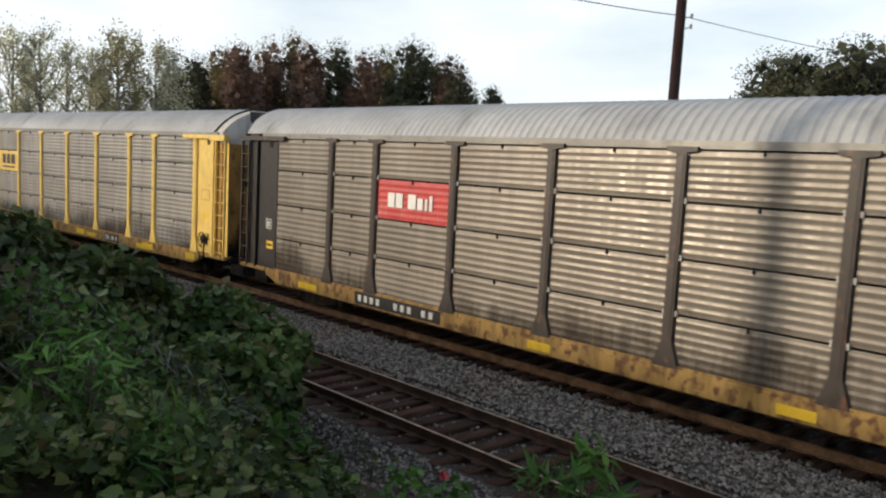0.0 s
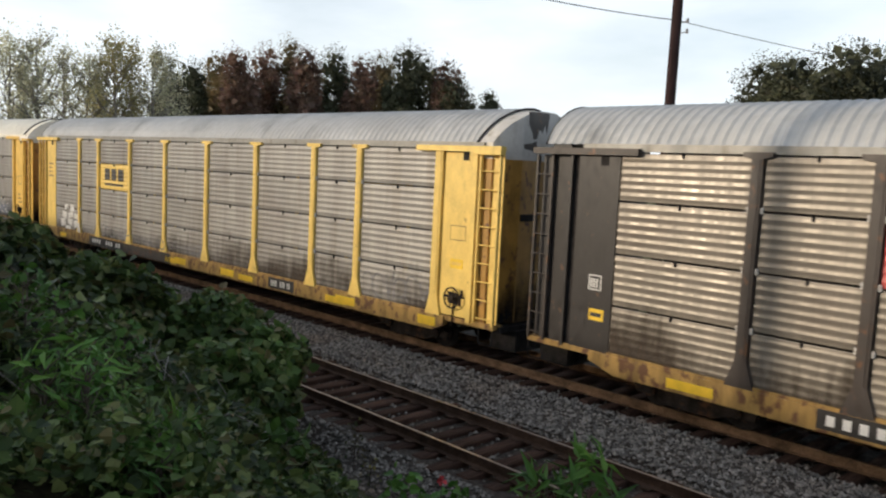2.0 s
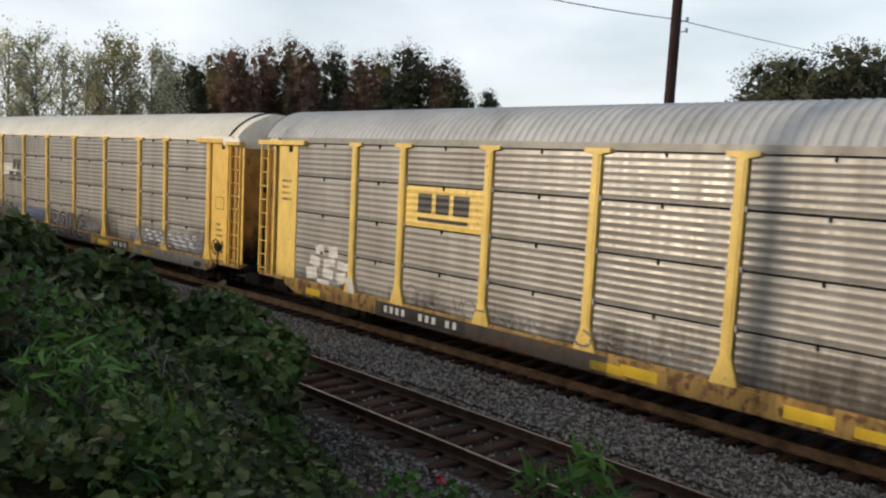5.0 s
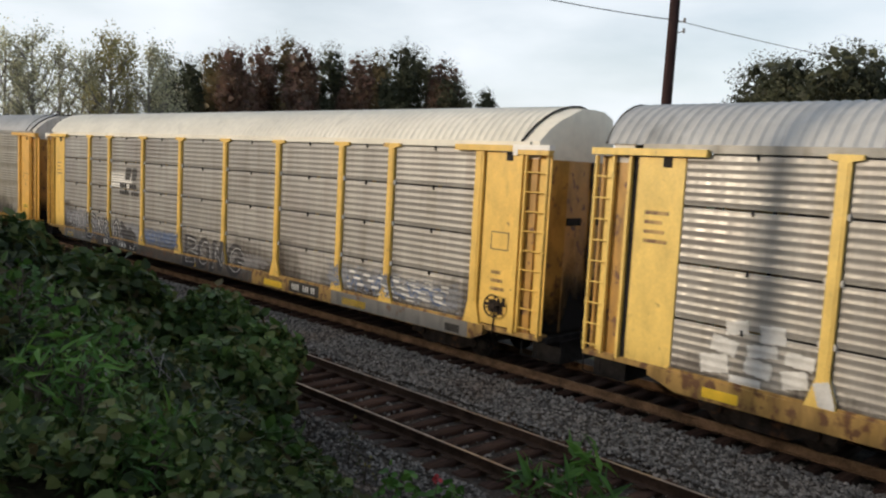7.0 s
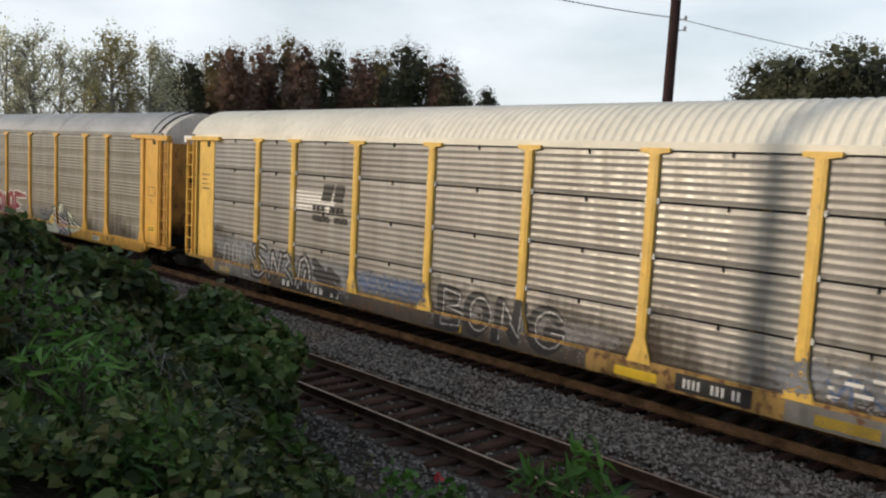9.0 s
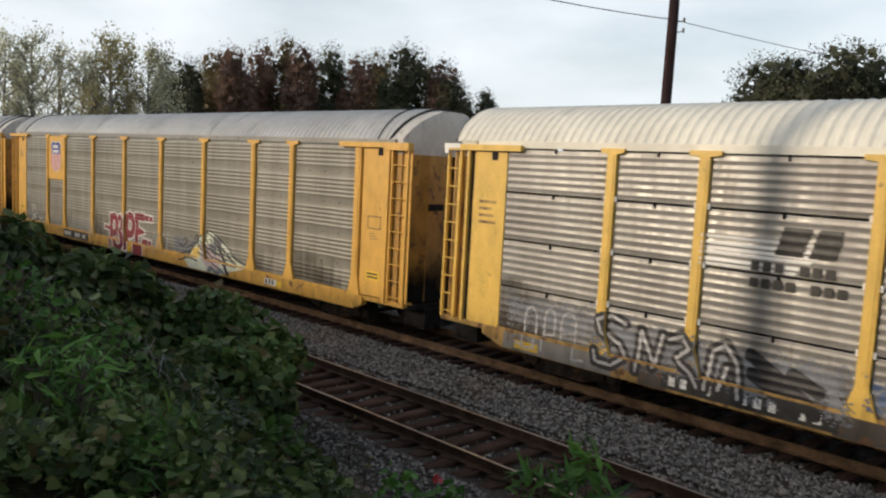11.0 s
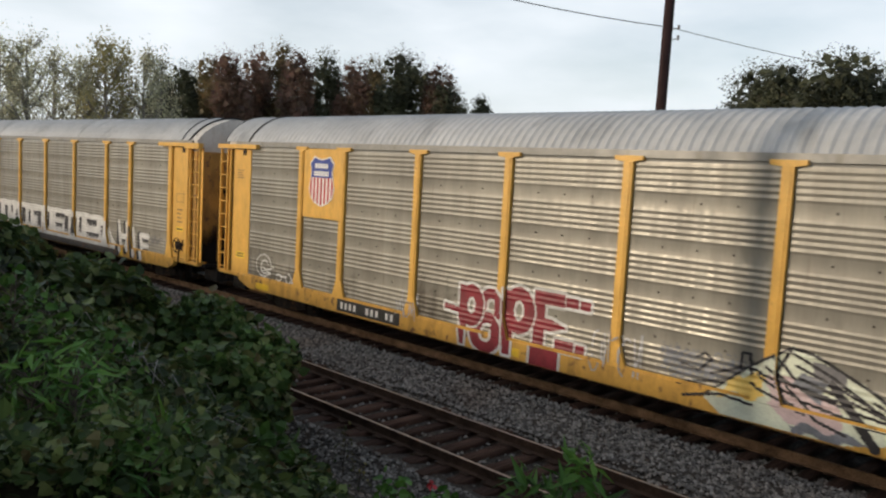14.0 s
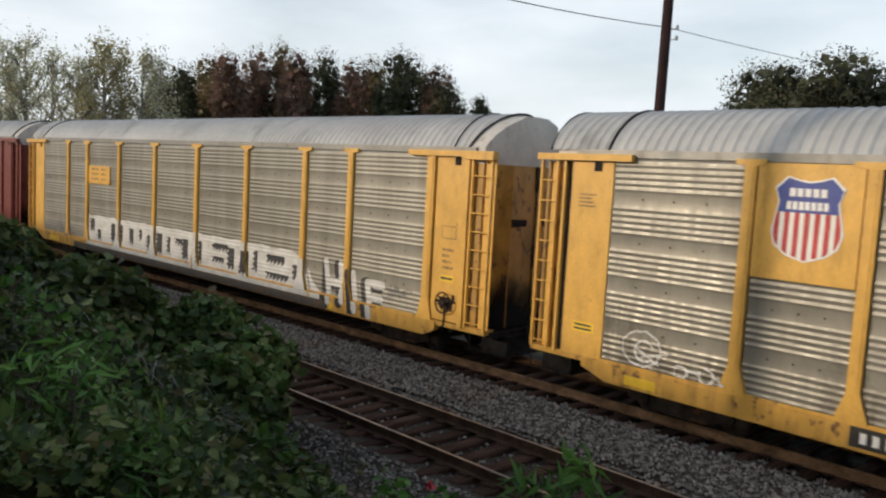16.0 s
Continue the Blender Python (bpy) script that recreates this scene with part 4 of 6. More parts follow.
def shield(car, cx, cz, w, h):
    """A shield badge: blue head with two plain white bars, red and white stripes below."""
    y = SIDE - 0.062
    outline = [(-0.30, 0.5), (-0.14, 0.46), (0, 0.44), (0.14, 0.46), (0.30, 0.5), (0.46, 0.36), (0.40, 0.20), (0.44, 0.02), (0.48, -0.15), (0.42, -0.32), (0.26, -0.43), (0.0, -0.5),
               (-0.26, -0.43), (-0.42, -0.32), (-0.48, -0.15), (-0.44, 0.02), (-0.40, 0.20), (-0.46, 0.36)]

    def clip(poly, axis, lim, keep_less):
        out = []
        for a, b in zip(poly, poly[1:] + poly[:1]):
            ia, ib = ((a[axis] <= lim) == keep_less), ((b[axis] <= lim) == keep_less)
            if ia:
                out.append(a)
            if ia != ib:
                t = (lim - a[axis]) / (b[axis] - a[axis])
                out.append((a[0] + t * (b[0] - a[0]), a[1] + t * (b[1] - a[1])))
        return out

    def put(poly, mat, k, name, grow=1.0):
        if len(poly) > 2:
            part(name, prism(bmesh.new(), [(cx - MID + x * w * grow, cz + z * h * grow) for x, z in poly], y - 0.004 * k, y), mat, badge)
    badge = part("badge", prism(bmesh.new(), [(cx - MID + x * w * 1.06, cz + z * h * 1.05) for x, z in outline], y - 0.003, y + 0.01), M_SIGN_WHITE, car, "blue, red and white shield badge")
    put(clip(outline, 1, 0.08, False), M_SIGN_BLUE, 2, "badge_head")
    for i in range(7):
        a = -0.46 + i * 0.142
        put(clip(clip(clip(outline, 1, 0.08, True), 0, a, False), 0, a + 0.071, True), M_SIGN_RED, 2, "badge_stripe")
    for z, half, k in ((0.325, 0.27, 5), (0.165, 0.30, 7)):
        for i in range(k):
            a = -half + 2 * half * i / k
            put([(a, z - 0.05), (a + 1.5 * half / k, z - 0.05), (a + 1.5 * half / k, z + 0.05), (a, z + 0.05)], M_SIGN_WHITE, 3, "badge_bar")


# car with a red panel: brown posts and ends, brownish sheets
CARS, WHEELS = [], []
def add(made):
    CARS.append(made[0])
    WHEELS.append(made[1])
    return made[0]


car = add(build_car("grey corrugated autorack car, brown posts, red panel, yellow sill",
                    Kit(M_SHEET_BROWN, M_BROWN, M_BROWN_END, M_YELLOW_SILL, M_ROOF_GREY, False, M_BROWN_END, {(2, 2): M_RED}, M_BROWN_END, 0.40)))
for i, (a, b) in enumerate(((0.06, 0.16), (0.18, 0.28), (0.36, 0.47), (0.49, 0.57), (0.60, 0.63), (0.66, 0.70))):
    x0 = 6.8 + 2.55 * (a + 0.13)
    plate(car, "sign_letter_bar", x0, 6.8 + 2.55 * (b + 0.13), 3.24, 3.24 + (0.36 if i in (0, 1, 2, 5) else 0.28), M_SIGN_WHITE, 0.006, y=SIDE - 0.031)
notice(car, 1.6, 1.95, 1.55, 1.78, M_YELLOW_BRIGHT, 1)
frame_lines(car, 1.55, 1.85, 2.15, 2.45, M_SIGN_WHITE)
bars(car, 1.60, 1.80, 2.2, 2.38, 3, M_SIGN_WHITE, SIDE - 0.02)
car_mark(car, 6.3, 9.3)

dirt_film(car, 2.0, 27.0)

# car with the yellow sign panel
car = add(build_car("grey corrugated autorack car with pale yellow posts and yellow sign",
                    Kit(M_SHEET_GREY, M_YELLOW_PALE, M_END, M_YELLOW_SILL, M_ROOF_GREY, False, M_YELLOW_PALE, {(2, 2): M_YELLOW_PALE}, None, 0.28)))
sprayed("sign_shape", car, 7.0, 9.3, 3.02, 3.86, lambda u, v: (v > 0.30) & (v < 0.86) & ((np.abs(u - 0.24) < 0.10) | (np.abs(u - 0.5) < 0.10) | (np.abs(u - 0.77) < 0.11)) | ((v > 0.08) & (v < 0.18) & (np.abs(u - 0.5) < 0.37)), M_SIGN_BLACK, 0.005, "dark plain blocks over a bar")
notice(car, 26.55, 26.95, 2.10, 2.32, M_YELLOW_BRIGHT, 1, M_YELLOW)
frame_lines(car, 26.5, 27.0, 2.75, 3.1, M_YELLOW_SILL)
stencils(car, 1.35, 1.85, 3.2, 3.9, 4, M_YELLOW_SILL)
hand_brake(car)
car_mark(car, 6.3, 9.0)
car_mark(car, 19.3, 20.3)
plate(car, "paint_patch", 5.95, 13.0, 0.565, 0.925, M_SILL_DARK, 0.003, y=SIDE - 0.081)
for x0, x1 in ((13.3, 14.1), (16.4, 17.2), (22.4, 23.2), (25.6, 26.2)):
    plate(car, "paint_patch", x0, x1, 0.64, 0.86, M_YELLOW_BRIGHT, 0.005, y=SIDE - 0.081)
for pts in ([(-0.62, 5.76), (-0.60, 5.45), (-0.48, 5.30), (-0.42, 5.14), (-0.30, 5.16), (-0.22, 5.38), (-0.10, 5.30), (-0.02, 5.50), (0.06, 5.28), (0.12, 5.60), (0.14, 5.77)],
            [(-0.76, 5.02), (-0.45, 5.06), (-0.30, 5.12), (-0.28, 4.98), (-0.40, 4.88), (-0.74, 4.92)], [(0.52, 5.72), (0.74, 5.68), (0.72, 5.56), (0.60, 5.60)]):
    peel = bmesh.new()
    rim = [[peel.verts.new((FRONT + x - MID, y, z)) for y, z in pts] for x in (-0.01, 0.005)]
    peel.faces.new(rim[1])
    for i in range(len(pts)):
        peel.faces.new((rim[0][i], rim[0][(i + 1) % len(pts)], rim[1][(i + 1) % len(pts)], rim[1][i]))
    part("peeled_patch", peel, M_BROWN, car, "bare brown patch where the white paint peeled")
def slabs(rows):
    """A mask of tilted slabs: middle, length, height and tilt of each, in the unit box."""
    def mask(u, v):
        hit = np.zeros(u.shape, bool)
        for cx, cz, w, h, a in rows:
            c, d = math.cos(a), math.sin(a)
            p, q = (u - cx) * 2.2, v - cz
            hit |= (np.abs(p * c + q * d) < w) & (np.abs(q * c - p * d) < h)
        return hit
    return mask
SLABS = [(0.34, 0.86, 0.17, 0.10, 0.2), (0.58, 0.84, 0.18, 0.13, 0.1), (0.26, 0.56, 0.20, 0.12, -0.2), (0.52, 0.58, 0.22, 0.09, 0.15), (0.76, 0.55, 0.20, 0.10, -0.1),
         (0.20, 0.26, 0.22, 0.14, 0.15), (0.50, 0.32, 0.20, 0.12, -0.15), (0.74, 0.27, 0.18, 0.13, 0.2), (0.94, 0.16, 0.12, 0.20, 0.3), (0.42, 0.08, 0.24, 0.07, 0.0)]
sprayed("spray_paint", car, 2.45, 5.05, 0.95, 2.1, slabs(SLABS), M_SPRAY_WHITE, 0.004, "white sprayed slabs", 0.024)
sprayed("spray_paint", car, 23.4, 25.9, 1.0, 1.85, strokes(tangle(8, 6, 2.9), 0.06, 2.9), M_SPRAY_GREY, 0.004, "thin dark sprayed scrawl")
sprayed("spray_paint", car, 7.0, 15.0, 0.98, 1.5, strokes(tangle(14, 20, 15), 0.09, 15), M_SPRAY_GREY, 0.004, "faded grey sprayed scrawl", 0.035)

dirt_film(car, 2.0, 27.0)

# white-roofed car
kit = Kit(M_SHEET_GREY, M_YELLOW, M_END, M_YELLOW_SILL, M_ROOF_WHITE, False, M_YELLOW, None, M_ROOF_WHITE, 0.16)
kit.lug = M_SIGN_WHITE
car = add(build_car("white-roofed corrugated autorack car with yellow posts, sprayed scrawls", kit))
for x0, x1 in ((27.05, FRONT + 0.06), (0.24, 0.75)):
    part("corner_bracket", boxes(R(x0, x1, SIDE - 0.14, SIDE + 0.06, 4.84, 4.945), R(x0 + 0.02, x0 + 0.14, SIDE - 0.138, SIDE - 0.06, 4.72, 4.84)), M_SIGN_WHITE, car, "white steel corner bracket")
# white band by the sign; the sun's glint on it is painted in streaks
sprayed("sign_shape", car, 6.8, 9.35, 2.92, 3.6, lambda u, v: (np.abs((v * 7) % 1 - 0.5) < 0.30) & (u < 0.62 + 0.3 * v) & (v < 0.85), M_SIGN_WHITE, 0.004, "white band beside the sign, its sun glint painted as pale streaks")
sprayed("sign_shape", car, 7.9, 9.1, 3.25, 3.72, lambda u, v: (np.abs(u - 0.12 - 0.12 * v - 0.2) < 0.19) | (np.abs(u - 0.12 - 0.12 * v - 0.64) < 0.17), M_SIGN_BLACK, 0.008, "dark slanted blocks")
for x0, x1, z0, k in ((7.7, 9.1, 2.96, 7), (7.7, 9.3, 2.68, 8)):
    bars(car, x0, x1, z0, z0 + 0.16, k, M_SIGN_BLACK, SIDE - 0.034, "sign_bar", 0.3)
frame_lines(car, 26.5, 27.0, 2.65, 3.05, M_SIGN_BLACK)
stencils(car, 26.55, 26.95, 1.75, 2.3, 3, M_YELLOW_SILL)
stencils(car, 1.35, 1.85, 3.2, 3.8, 4, M_YELLOW_SILL)
hand_brake(car)
car_mark(car, 6.4, 9.2)
car_mark(car, 19.2, 20.3)
for x0, x1, mat in ((2.35, 5.15, M_SILL_GREY), (5.75, 6.35, M_SILL_DARK), (9.25, 17.1, M_SILL_DARK), (21.0, 26.0, M_SILL_GREY)):
    plate(car, "paint_patch", x0, x1, 0.57, 0.925, mat, 0.003, y=SIDE - 0.081)
plate(car, "notice", 25.3, 25.75, 0.62, 0.80, M_SIGN_BLACK, 0.004, y=SIDE - 0.085)
sprayed("spray_paint", car, 2.25, 5.6, 1.0, 1.86, smudge(61, 3.9), M_SPRAY_FADE, 0.001, "thin blue-grey sprayed haze", 0.03)
arches = [[(0.18, 0.05), (0.18, 0.66)] + arc(0.25, 0.66, 0.07, 0.22, 180, 0)[1:] + [(0.32, 0.05)], [(0.42, 0.05), (0.42, 0.7)] + arc(0.48, 0.7, 0.06, 0.22, 180, 0)[1:] + [(0.54, 0.4), (0.42, 0.36)],
          [(0.62, 0.3), (0.62, 0.7)] + arc(0.70, 0.7, 0.08, 0.22, 180, 0)[1:] + [(0.78, 0.02), (0.9, 0.05)], [(0.62, 0.48), (0.78, 0.5)], [(0.1, 0.1), (0.22, 0.02), (0.3, 0.06)]]
sprayed("spray_paint", car, 2.5, 4.7, 0.66, 1.68, strokes(arches, 0.045, 2.15), M_SPRAY_SILVER, 0.005, "white sprayed arches", 0.024)
sprayed("spray_paint", car, 4.9, 9.55, 0.70, 1.72, smudge(62, 4.6, 0.85), M_SPRAY_FADE, 0.003, "blue-grey sprayed fill behind black lettering", 0.03)
letters = [[(0.17, 0.85), (0.10, 0.95), (0.04, 0.85), (0.06, 0.65), (0.15, 0.48), (0.18, 0.28), (0.12, 0.10), (0.04, 0.12), (0.03, 0.3)], [(0.24, 0.12), (0.25, 0.80), (0.32, 0.25), (0.35, 0.80)],
           [(0.38, 0.75), (0.44, 0.85), (0.48, 0.68), (0.42, 0.48), (0.49, 0.30), (0.52, 0.1)], [(0.55, 0.1), (0.57, 0.72), (0.62, 0.85), (0.67, 0.6), (0.69, 0.08)], [(0.61, 0.15), (0.63, 0.5)],
           [(0.72, 0.78), (0.84, 0.5), (0.97, 0.14)], [(0.73, 0.5), (0.84, 0.28), (0.90, 0.1)], [(0.88, 0.62), (0.97, 0.45)]]
sprayed("spray_paint", car, 4.6, 9.1, 0.66, 1.78, strokes(letters, 0.21, 4.0), M_SPRAY_BLACK, 0.005, "black outline of sprayed lettering", 0.022)
sprayed("spray_paint", car, 4.6, 9.1, 0.66, 1.78, strokes(letters[:5], 0.055, 4.0), M_SPRAY_SILVER, 0.008, "silver fill of the sprayed lettering", 0.022)
sprayed("spray_paint", car, 9.65, 12.5, 0.99, 1.62, smudge(63, 4.5, 1.0), M_SPRAY_BLUE, 0.003, "faded blue sprayed patch", 0.03)
sprayed("spray_paint", car, 9.8, 12.2, 1.05, 1.55, strokes(tangle(31, 6, 4.8), 0.08, 4.8), M_SPRAY_FADE, 0.006, "pale lines in the blue patch", 0.03)
sprayed("spray_paint", car, 12.6, 17.1, 0.66, 1.62, smudge(64, 4.7, 0.75), M_SPRAY_GREY, 0.002, "grey sprayed haze", 0.03)
bold = [[(0.06, 0.1), (0.06, 0.9), (0.20, 0.82), (0.18, 0.58), (0.08, 0.5), (0.22, 0.42), (0.21, 0.15), (0.06, 0.1)], arc(0.36, 0.5, 0.08, 0.36, 0, 360, 14), [(0.52, 0.08), (0.53, 0.85), (0.66, 0.2), (0.68, 0.88)],
        arc(0.86, 0.5, 0.10, 0.36, 40, 330, 12) + [(0.95, 0.45), (0.87, 0.45)]]
sprayed("spray_paint", car, 12.7, 16.6, 0.60, 1.66, strokes(bold, 0.26, 3.7), M_SPRAY_BLACK, 0.006, "bold black sprayed lettering", 0.024)
sprayed("spray_paint", car, 12.8, 16.7, 0.63, 1.66, strokes(bold, 0.03, 3.7), M_SPRAY_SILVER, 0.010, "white line in the black lettering", 0.022)
sprayed("spray_paint", car, 16.5, 17.9, 0.98, 1.45, smudge(67, 3.0, 0.7), M_SPRAY_GREY, 0.002, "grey sprayed haze", 0.026)
sprayed("spray_paint", car, 20.6, 25.8, 0.99, 1.74, smudge(65, 7.0, 0.8), M_SPRAY_FADE, 0.001, "thin blue-grey sprayed haze", 0.03)
sprayed("spray_paint", car, 21.5, 25.2, 1.02, 1.6, strokes(tangle(26, 8, 6.4), 0.09, 6.4), M_SPRAY_BLUE, 0.005, "blue sprayed lettering", 0.03)
sprayed("spray_paint", car, 21.6, 25.3, 1.08, 1.62, lambda u, v: (np.sin(v * 25 + u * 3) > 0.25) & (np.sin(u * 41 + np.floor(v * 4) * 1.9) > 0.1) & (v > 0.2 * np.sin(u * 9)), M_SPRAY_WHITE, 0.006, "white sprayed dashes on the ridges", 0.03)

dirt_film(car, 2.0, 27.0)

# car with the shield badge and the maroon lettering
car = add(build_car("grey corrugated autorack car with orange-yellow posts and shield badge",
                    Kit(M_SHEET_WARM, M_YELLOW_DEEP, M_END, M_ORANGE_SILL, M_ROOF_GREY, True, M_YELLOW_DEEP)))
part("sign_plate", boxes(R(4.95, 6.6, SIDE - 0.05, SIDE, 2.98, 4.86)), M_YELLOW_DEEP, car)
shield(car, 5.80, 3.98, 1.12, 1.30)
notice(car, 1.4, 1.9, 1.42, 1.62, M_YELLOW_BRIGHT, 2)
stencils(car, 1.35, 1.75, 3.9, 4.2, 4, M_YELLOW_SILL)
notice(car, 26.5, 27.02, 1.40, 1.62, M_YELLOW_BRIGHT, 2)
frame_lines(car, 26.5, 27.0, 2.72, 3.05, M_SIGN_BLACK)
stencils(car, 26.6, 26.9, 2.45, 2.65, 3, M_YELLOW_SILL)
car_mark(car, 6.9, 9.1)
plate(car, "notice", 22.0, 22.6, 0.64, 0.82, M_SIGN_WHITE, 0.006, y=SIDE - 0.08)
bars(car, 22.05, 22.55, 0.67, 0.80, 3, M_SIGN_BLACK, SIDE - 0.087)
dirt_film(car, 2.0, 27.0, True)
def lettered(u, v):
    """Four fat letters that lean on each other: two bowls on legs, two stacked rings, and barred arms."""
    x, z = 10.3 + 4.7 * u, 0.56 + 1.70 * v

    def ring(cx, cz, rx, rz, hx, hz):
        out_, in_ = ((x - cx) / rx) ** 2 + ((z - cz) / rz) ** 2, ((x - cx) / hx) ** 2 + ((z - cz) / hz) ** 2
        return (out_ < 1) & (in_ > 1)

    def slab(x0, x1, z0, z1, tilt=0.0):
        zz = z - tilt * (x - x0)
        return (x > x0) & (x < x1) & (zz > z0) & (zz < z1)
    def bowl(cx, cz, rx, rz, g):
        return ((x - cx) / (rx + g)) ** 2 + ((z - cz) / (rz + g)) ** 2 < 1
    first = ring(11.55, 1.50, 0.37, 0.47, 0.12, 0.19) | (slab(11.18, 11.45, 0.60, 1.92) & (x > 11.18 + 0.22 * (1.2 - z)) & (np.abs(x - 11.55) > 0.12)) | slab(10.72, 11.3, 1.32, 1.44, -0.1)
    third = ring(12.92, 1.60, 0.42, 0.50, 0.14, 0.22) | (slab(12.52, 12.78, 0.62, 2.0) & (x > 12.52 + 0.1 * (1.2 - z)))
    round_third = bowl(12.92, 1.60, 0.42, 0.50, 0.045) | slab(12.475, 12.825, 0.62, 2.0)
    upper = ring(12.14, 1.56, 0.38, 0.40, 0.15, 0.17) & ~bowl(12.06, 0.98, 0.47, 0.44, 0.04)
    second = (upper | ring(12.06, 0.98, 0.47, 0.44, 0.19, 0.21)) & ~round_third & ~bowl(11.55, 1.50, 0.37, 0.47, 0.045)
    last = slab(13.32, 13.60, 0.56, 2.05) | slab(13.32, 14.10, 1.84, 2.10) | slab(14.12, 14.42, 1.86, 2.06) | slab(14.47, 14.72, 1.86, 2.04)
    last |= slab(13.32, 14.15, 1.30, 1.56) & (np.abs(z - 1.43) < 0.28 * (14.2 - x)) | slab(13.32, 14.05, 0.56, 0.94) | slab(13.9, 14.36, 0.98, 1.18) | slab(14.41, 14.62, 0.98, 1.15)
    hit = first | second | third | (last & ~round_third)
    return hit


def rimmed(mask, dx, dz, rings=((1.0, 12),)):
    """The mask grown by dx, dz all round."""
    def grown(u, v):
        hit = mask(u, v)
        for r, k in rings:
            for i in range(k):
                a = 2 * math.pi * i / k
                hit = hit | mask(u + r * dx * math.cos(a), v + r * dz * math.sin(a))
        return hit
    return grown
sprayed("spray_paint", car, 10.3, 15.0, 0.56, 2.26, rimmed(lettered, 0.014, 0.04, ((1.0, 14), (0.5, 8))), M_SPRAY_WHITE, 0.003, "white outline of sprayed lettering", 0.022, True)
sprayed("spray_paint", car, 10.3, 15.0, 0.56, 2.26, lettered, M_SPRAY_MAROON, 0.007, "maroon sprayed lettering", 0.022, True)
sprayed("spray_paint", car, 14.8, 15.9, 0.75, 1.75, strokes(tangle(41, 5, 1.1), 0.035, 1.1), M_SPRAY_SILVER, 0.004, "white sprayed scrawl", 0.026, True)
sprayed("spray_paint", car, 9.0, 9.8, 0.8, 1.6, strokes(tangle(42, 4, 1.0), 0.035, 1.0), M_SPRAY_SILVER, 0.004, "white sprayed scrawl", 0.026, True)
sprayed("spray_paint", car, 2.5, 3.75, 0.95, 1.75, strokes([arc(0.4, 0.5, 0.34, 0.42, 0, 400), arc(0.45, 0.45, 0.16, 0.25, 30, 330), [(0.3, 0.5), (0.7, 0.2)], [(0.4, 0.3), (0.85, 0.5)]], 0.05, 1.56), M_SPRAY_WHITE, 0.004, "white sprayed swirl", 0.022, True)
sprayed("spray_paint", car, 3.7, 4.7, 0.95, 1.3, strokes(tangle(43, 4, 2.8), 0.14, 2.8), M_SPRAY_WHITE, 0.004, "white sprayed scrawl", 0.022, True)
BACK = ((17.2, 17.5, 17.95, 18.58, 18.9, 19.25, 19.85, 20.3, 20.9), (0.85, 1.12, 1.50, 1.92, 1.88, 1.74, 1.46, 1.16, 1.04))
def wing(u, v):
    x, z = 16.6 + 4.4 * u, 0.58 + 1.42 * v
    return (x > 17.2) & (x < 20.9) & (z < np.interp(x, *BACK) + 0.03 * np.sin(x * 17)) & (z > np.interp(x, (17.2, 17.5, 19.5, 20.9), (0.80, 0.58, 0.58, 0.94)))


def within(x0, x1, z0, z1, tilt=0.0, wob=0.06):
    def mask(u, v):
        x, z = 16.6 + 4.4 * u, 0.58 + 1.42 * v
        zz = z - tilt * (x - x0) + wob * np.sin(x * 11 + z * 5)
        return wing(u, v) & (x > x0 + wob * np.sin(z * 13)) & (x < x1 + wob * np.sin(z * 9)) & (zz > z0) & (zz < z1)
    return mask
for mask, mat, lift, text in ((wing, M_SPRAY_CREAM, 0.002, "pale green sprayed wing"), (within(18.3, 19.4, 0.90, 1.5, -0.35), M_SPRAY_PINK, 0.004, "pink sprayed fill"),
                              (within(18.7, 19.15, 1.25, 1.62, -0.2), M_SPRAY_FADE, 0.006, "violet-grey sprayed fill"), (within(18.65, 19.9, 0.58, 0.74), M_SPRAY_FADE, 0.006, "blue sprayed fill"),
                              (within(18.92, 19.42, 1.50, 1.76, -0.1, 0.02), M_SPRAY_GREY, 0.007, "grey sprayed block"), (within(17.5, 18.25, 0.92, 1.30, 0.1), M_YELLOW_PALE, 0.005, "pale yellow sprayed fill")):
    sprayed("spray_paint", car, 16.6, 21.0, 0.58, 2.0, mask, mat, lift, text, 0.026, True)
edge = [[((a - 16.6) / 4.4, (b - 0.58) / 1.42) for a, b in zip(*BACK)], [(0.45, 0.94), (0.40, 0.62), (0.44, 0.30), (0.52, 0.24)], [(0.30, 0.62), (0.42, 0.55), (0.62, 0.45)], [(0.02, 0.5), (0.10, 0.46), (0.15, 0.62), (0.12, 0.68), (0.09, 0.62)],
        [(0.15, 0.45), (0.27, 0.60), (0.27, 0.78), (0.30, 0.78), (0.31, 0.55)], [(0.02, 0.25), (0.2, 0.4)], [(0.05, 0.12), (0.2, 0.24), (0.33, 0.2)], [(0.74, 0.52), (0.84, 0.40), (0.95, 0.33)], [(0.44, 0.5), (0.56, 0.2), (0.66, 0.12)]]
feathers = [[(0.46 + 0.012 * i, 0.88 - 0.13 * i), (0.60 + 0.03 * i, 0.70 - 0.11 * i), (0.74 + 0.035 * i, 0.46 - 0.05 * i)] for i in range(5)] + [[(0.40 - 0.03 * i, 0.80 - 0.12 * i), (0.47, 0.60 - 0.1 * i)] for i in range(4)]
sprayed("spray_paint", car, 16.6, 21.0, 0.58, 2.0, strokes(edge + feathers, 0.034, 3.1), M_SPRAY_BLACK, 0.010, "dark sprayed outline", 0.024, True)
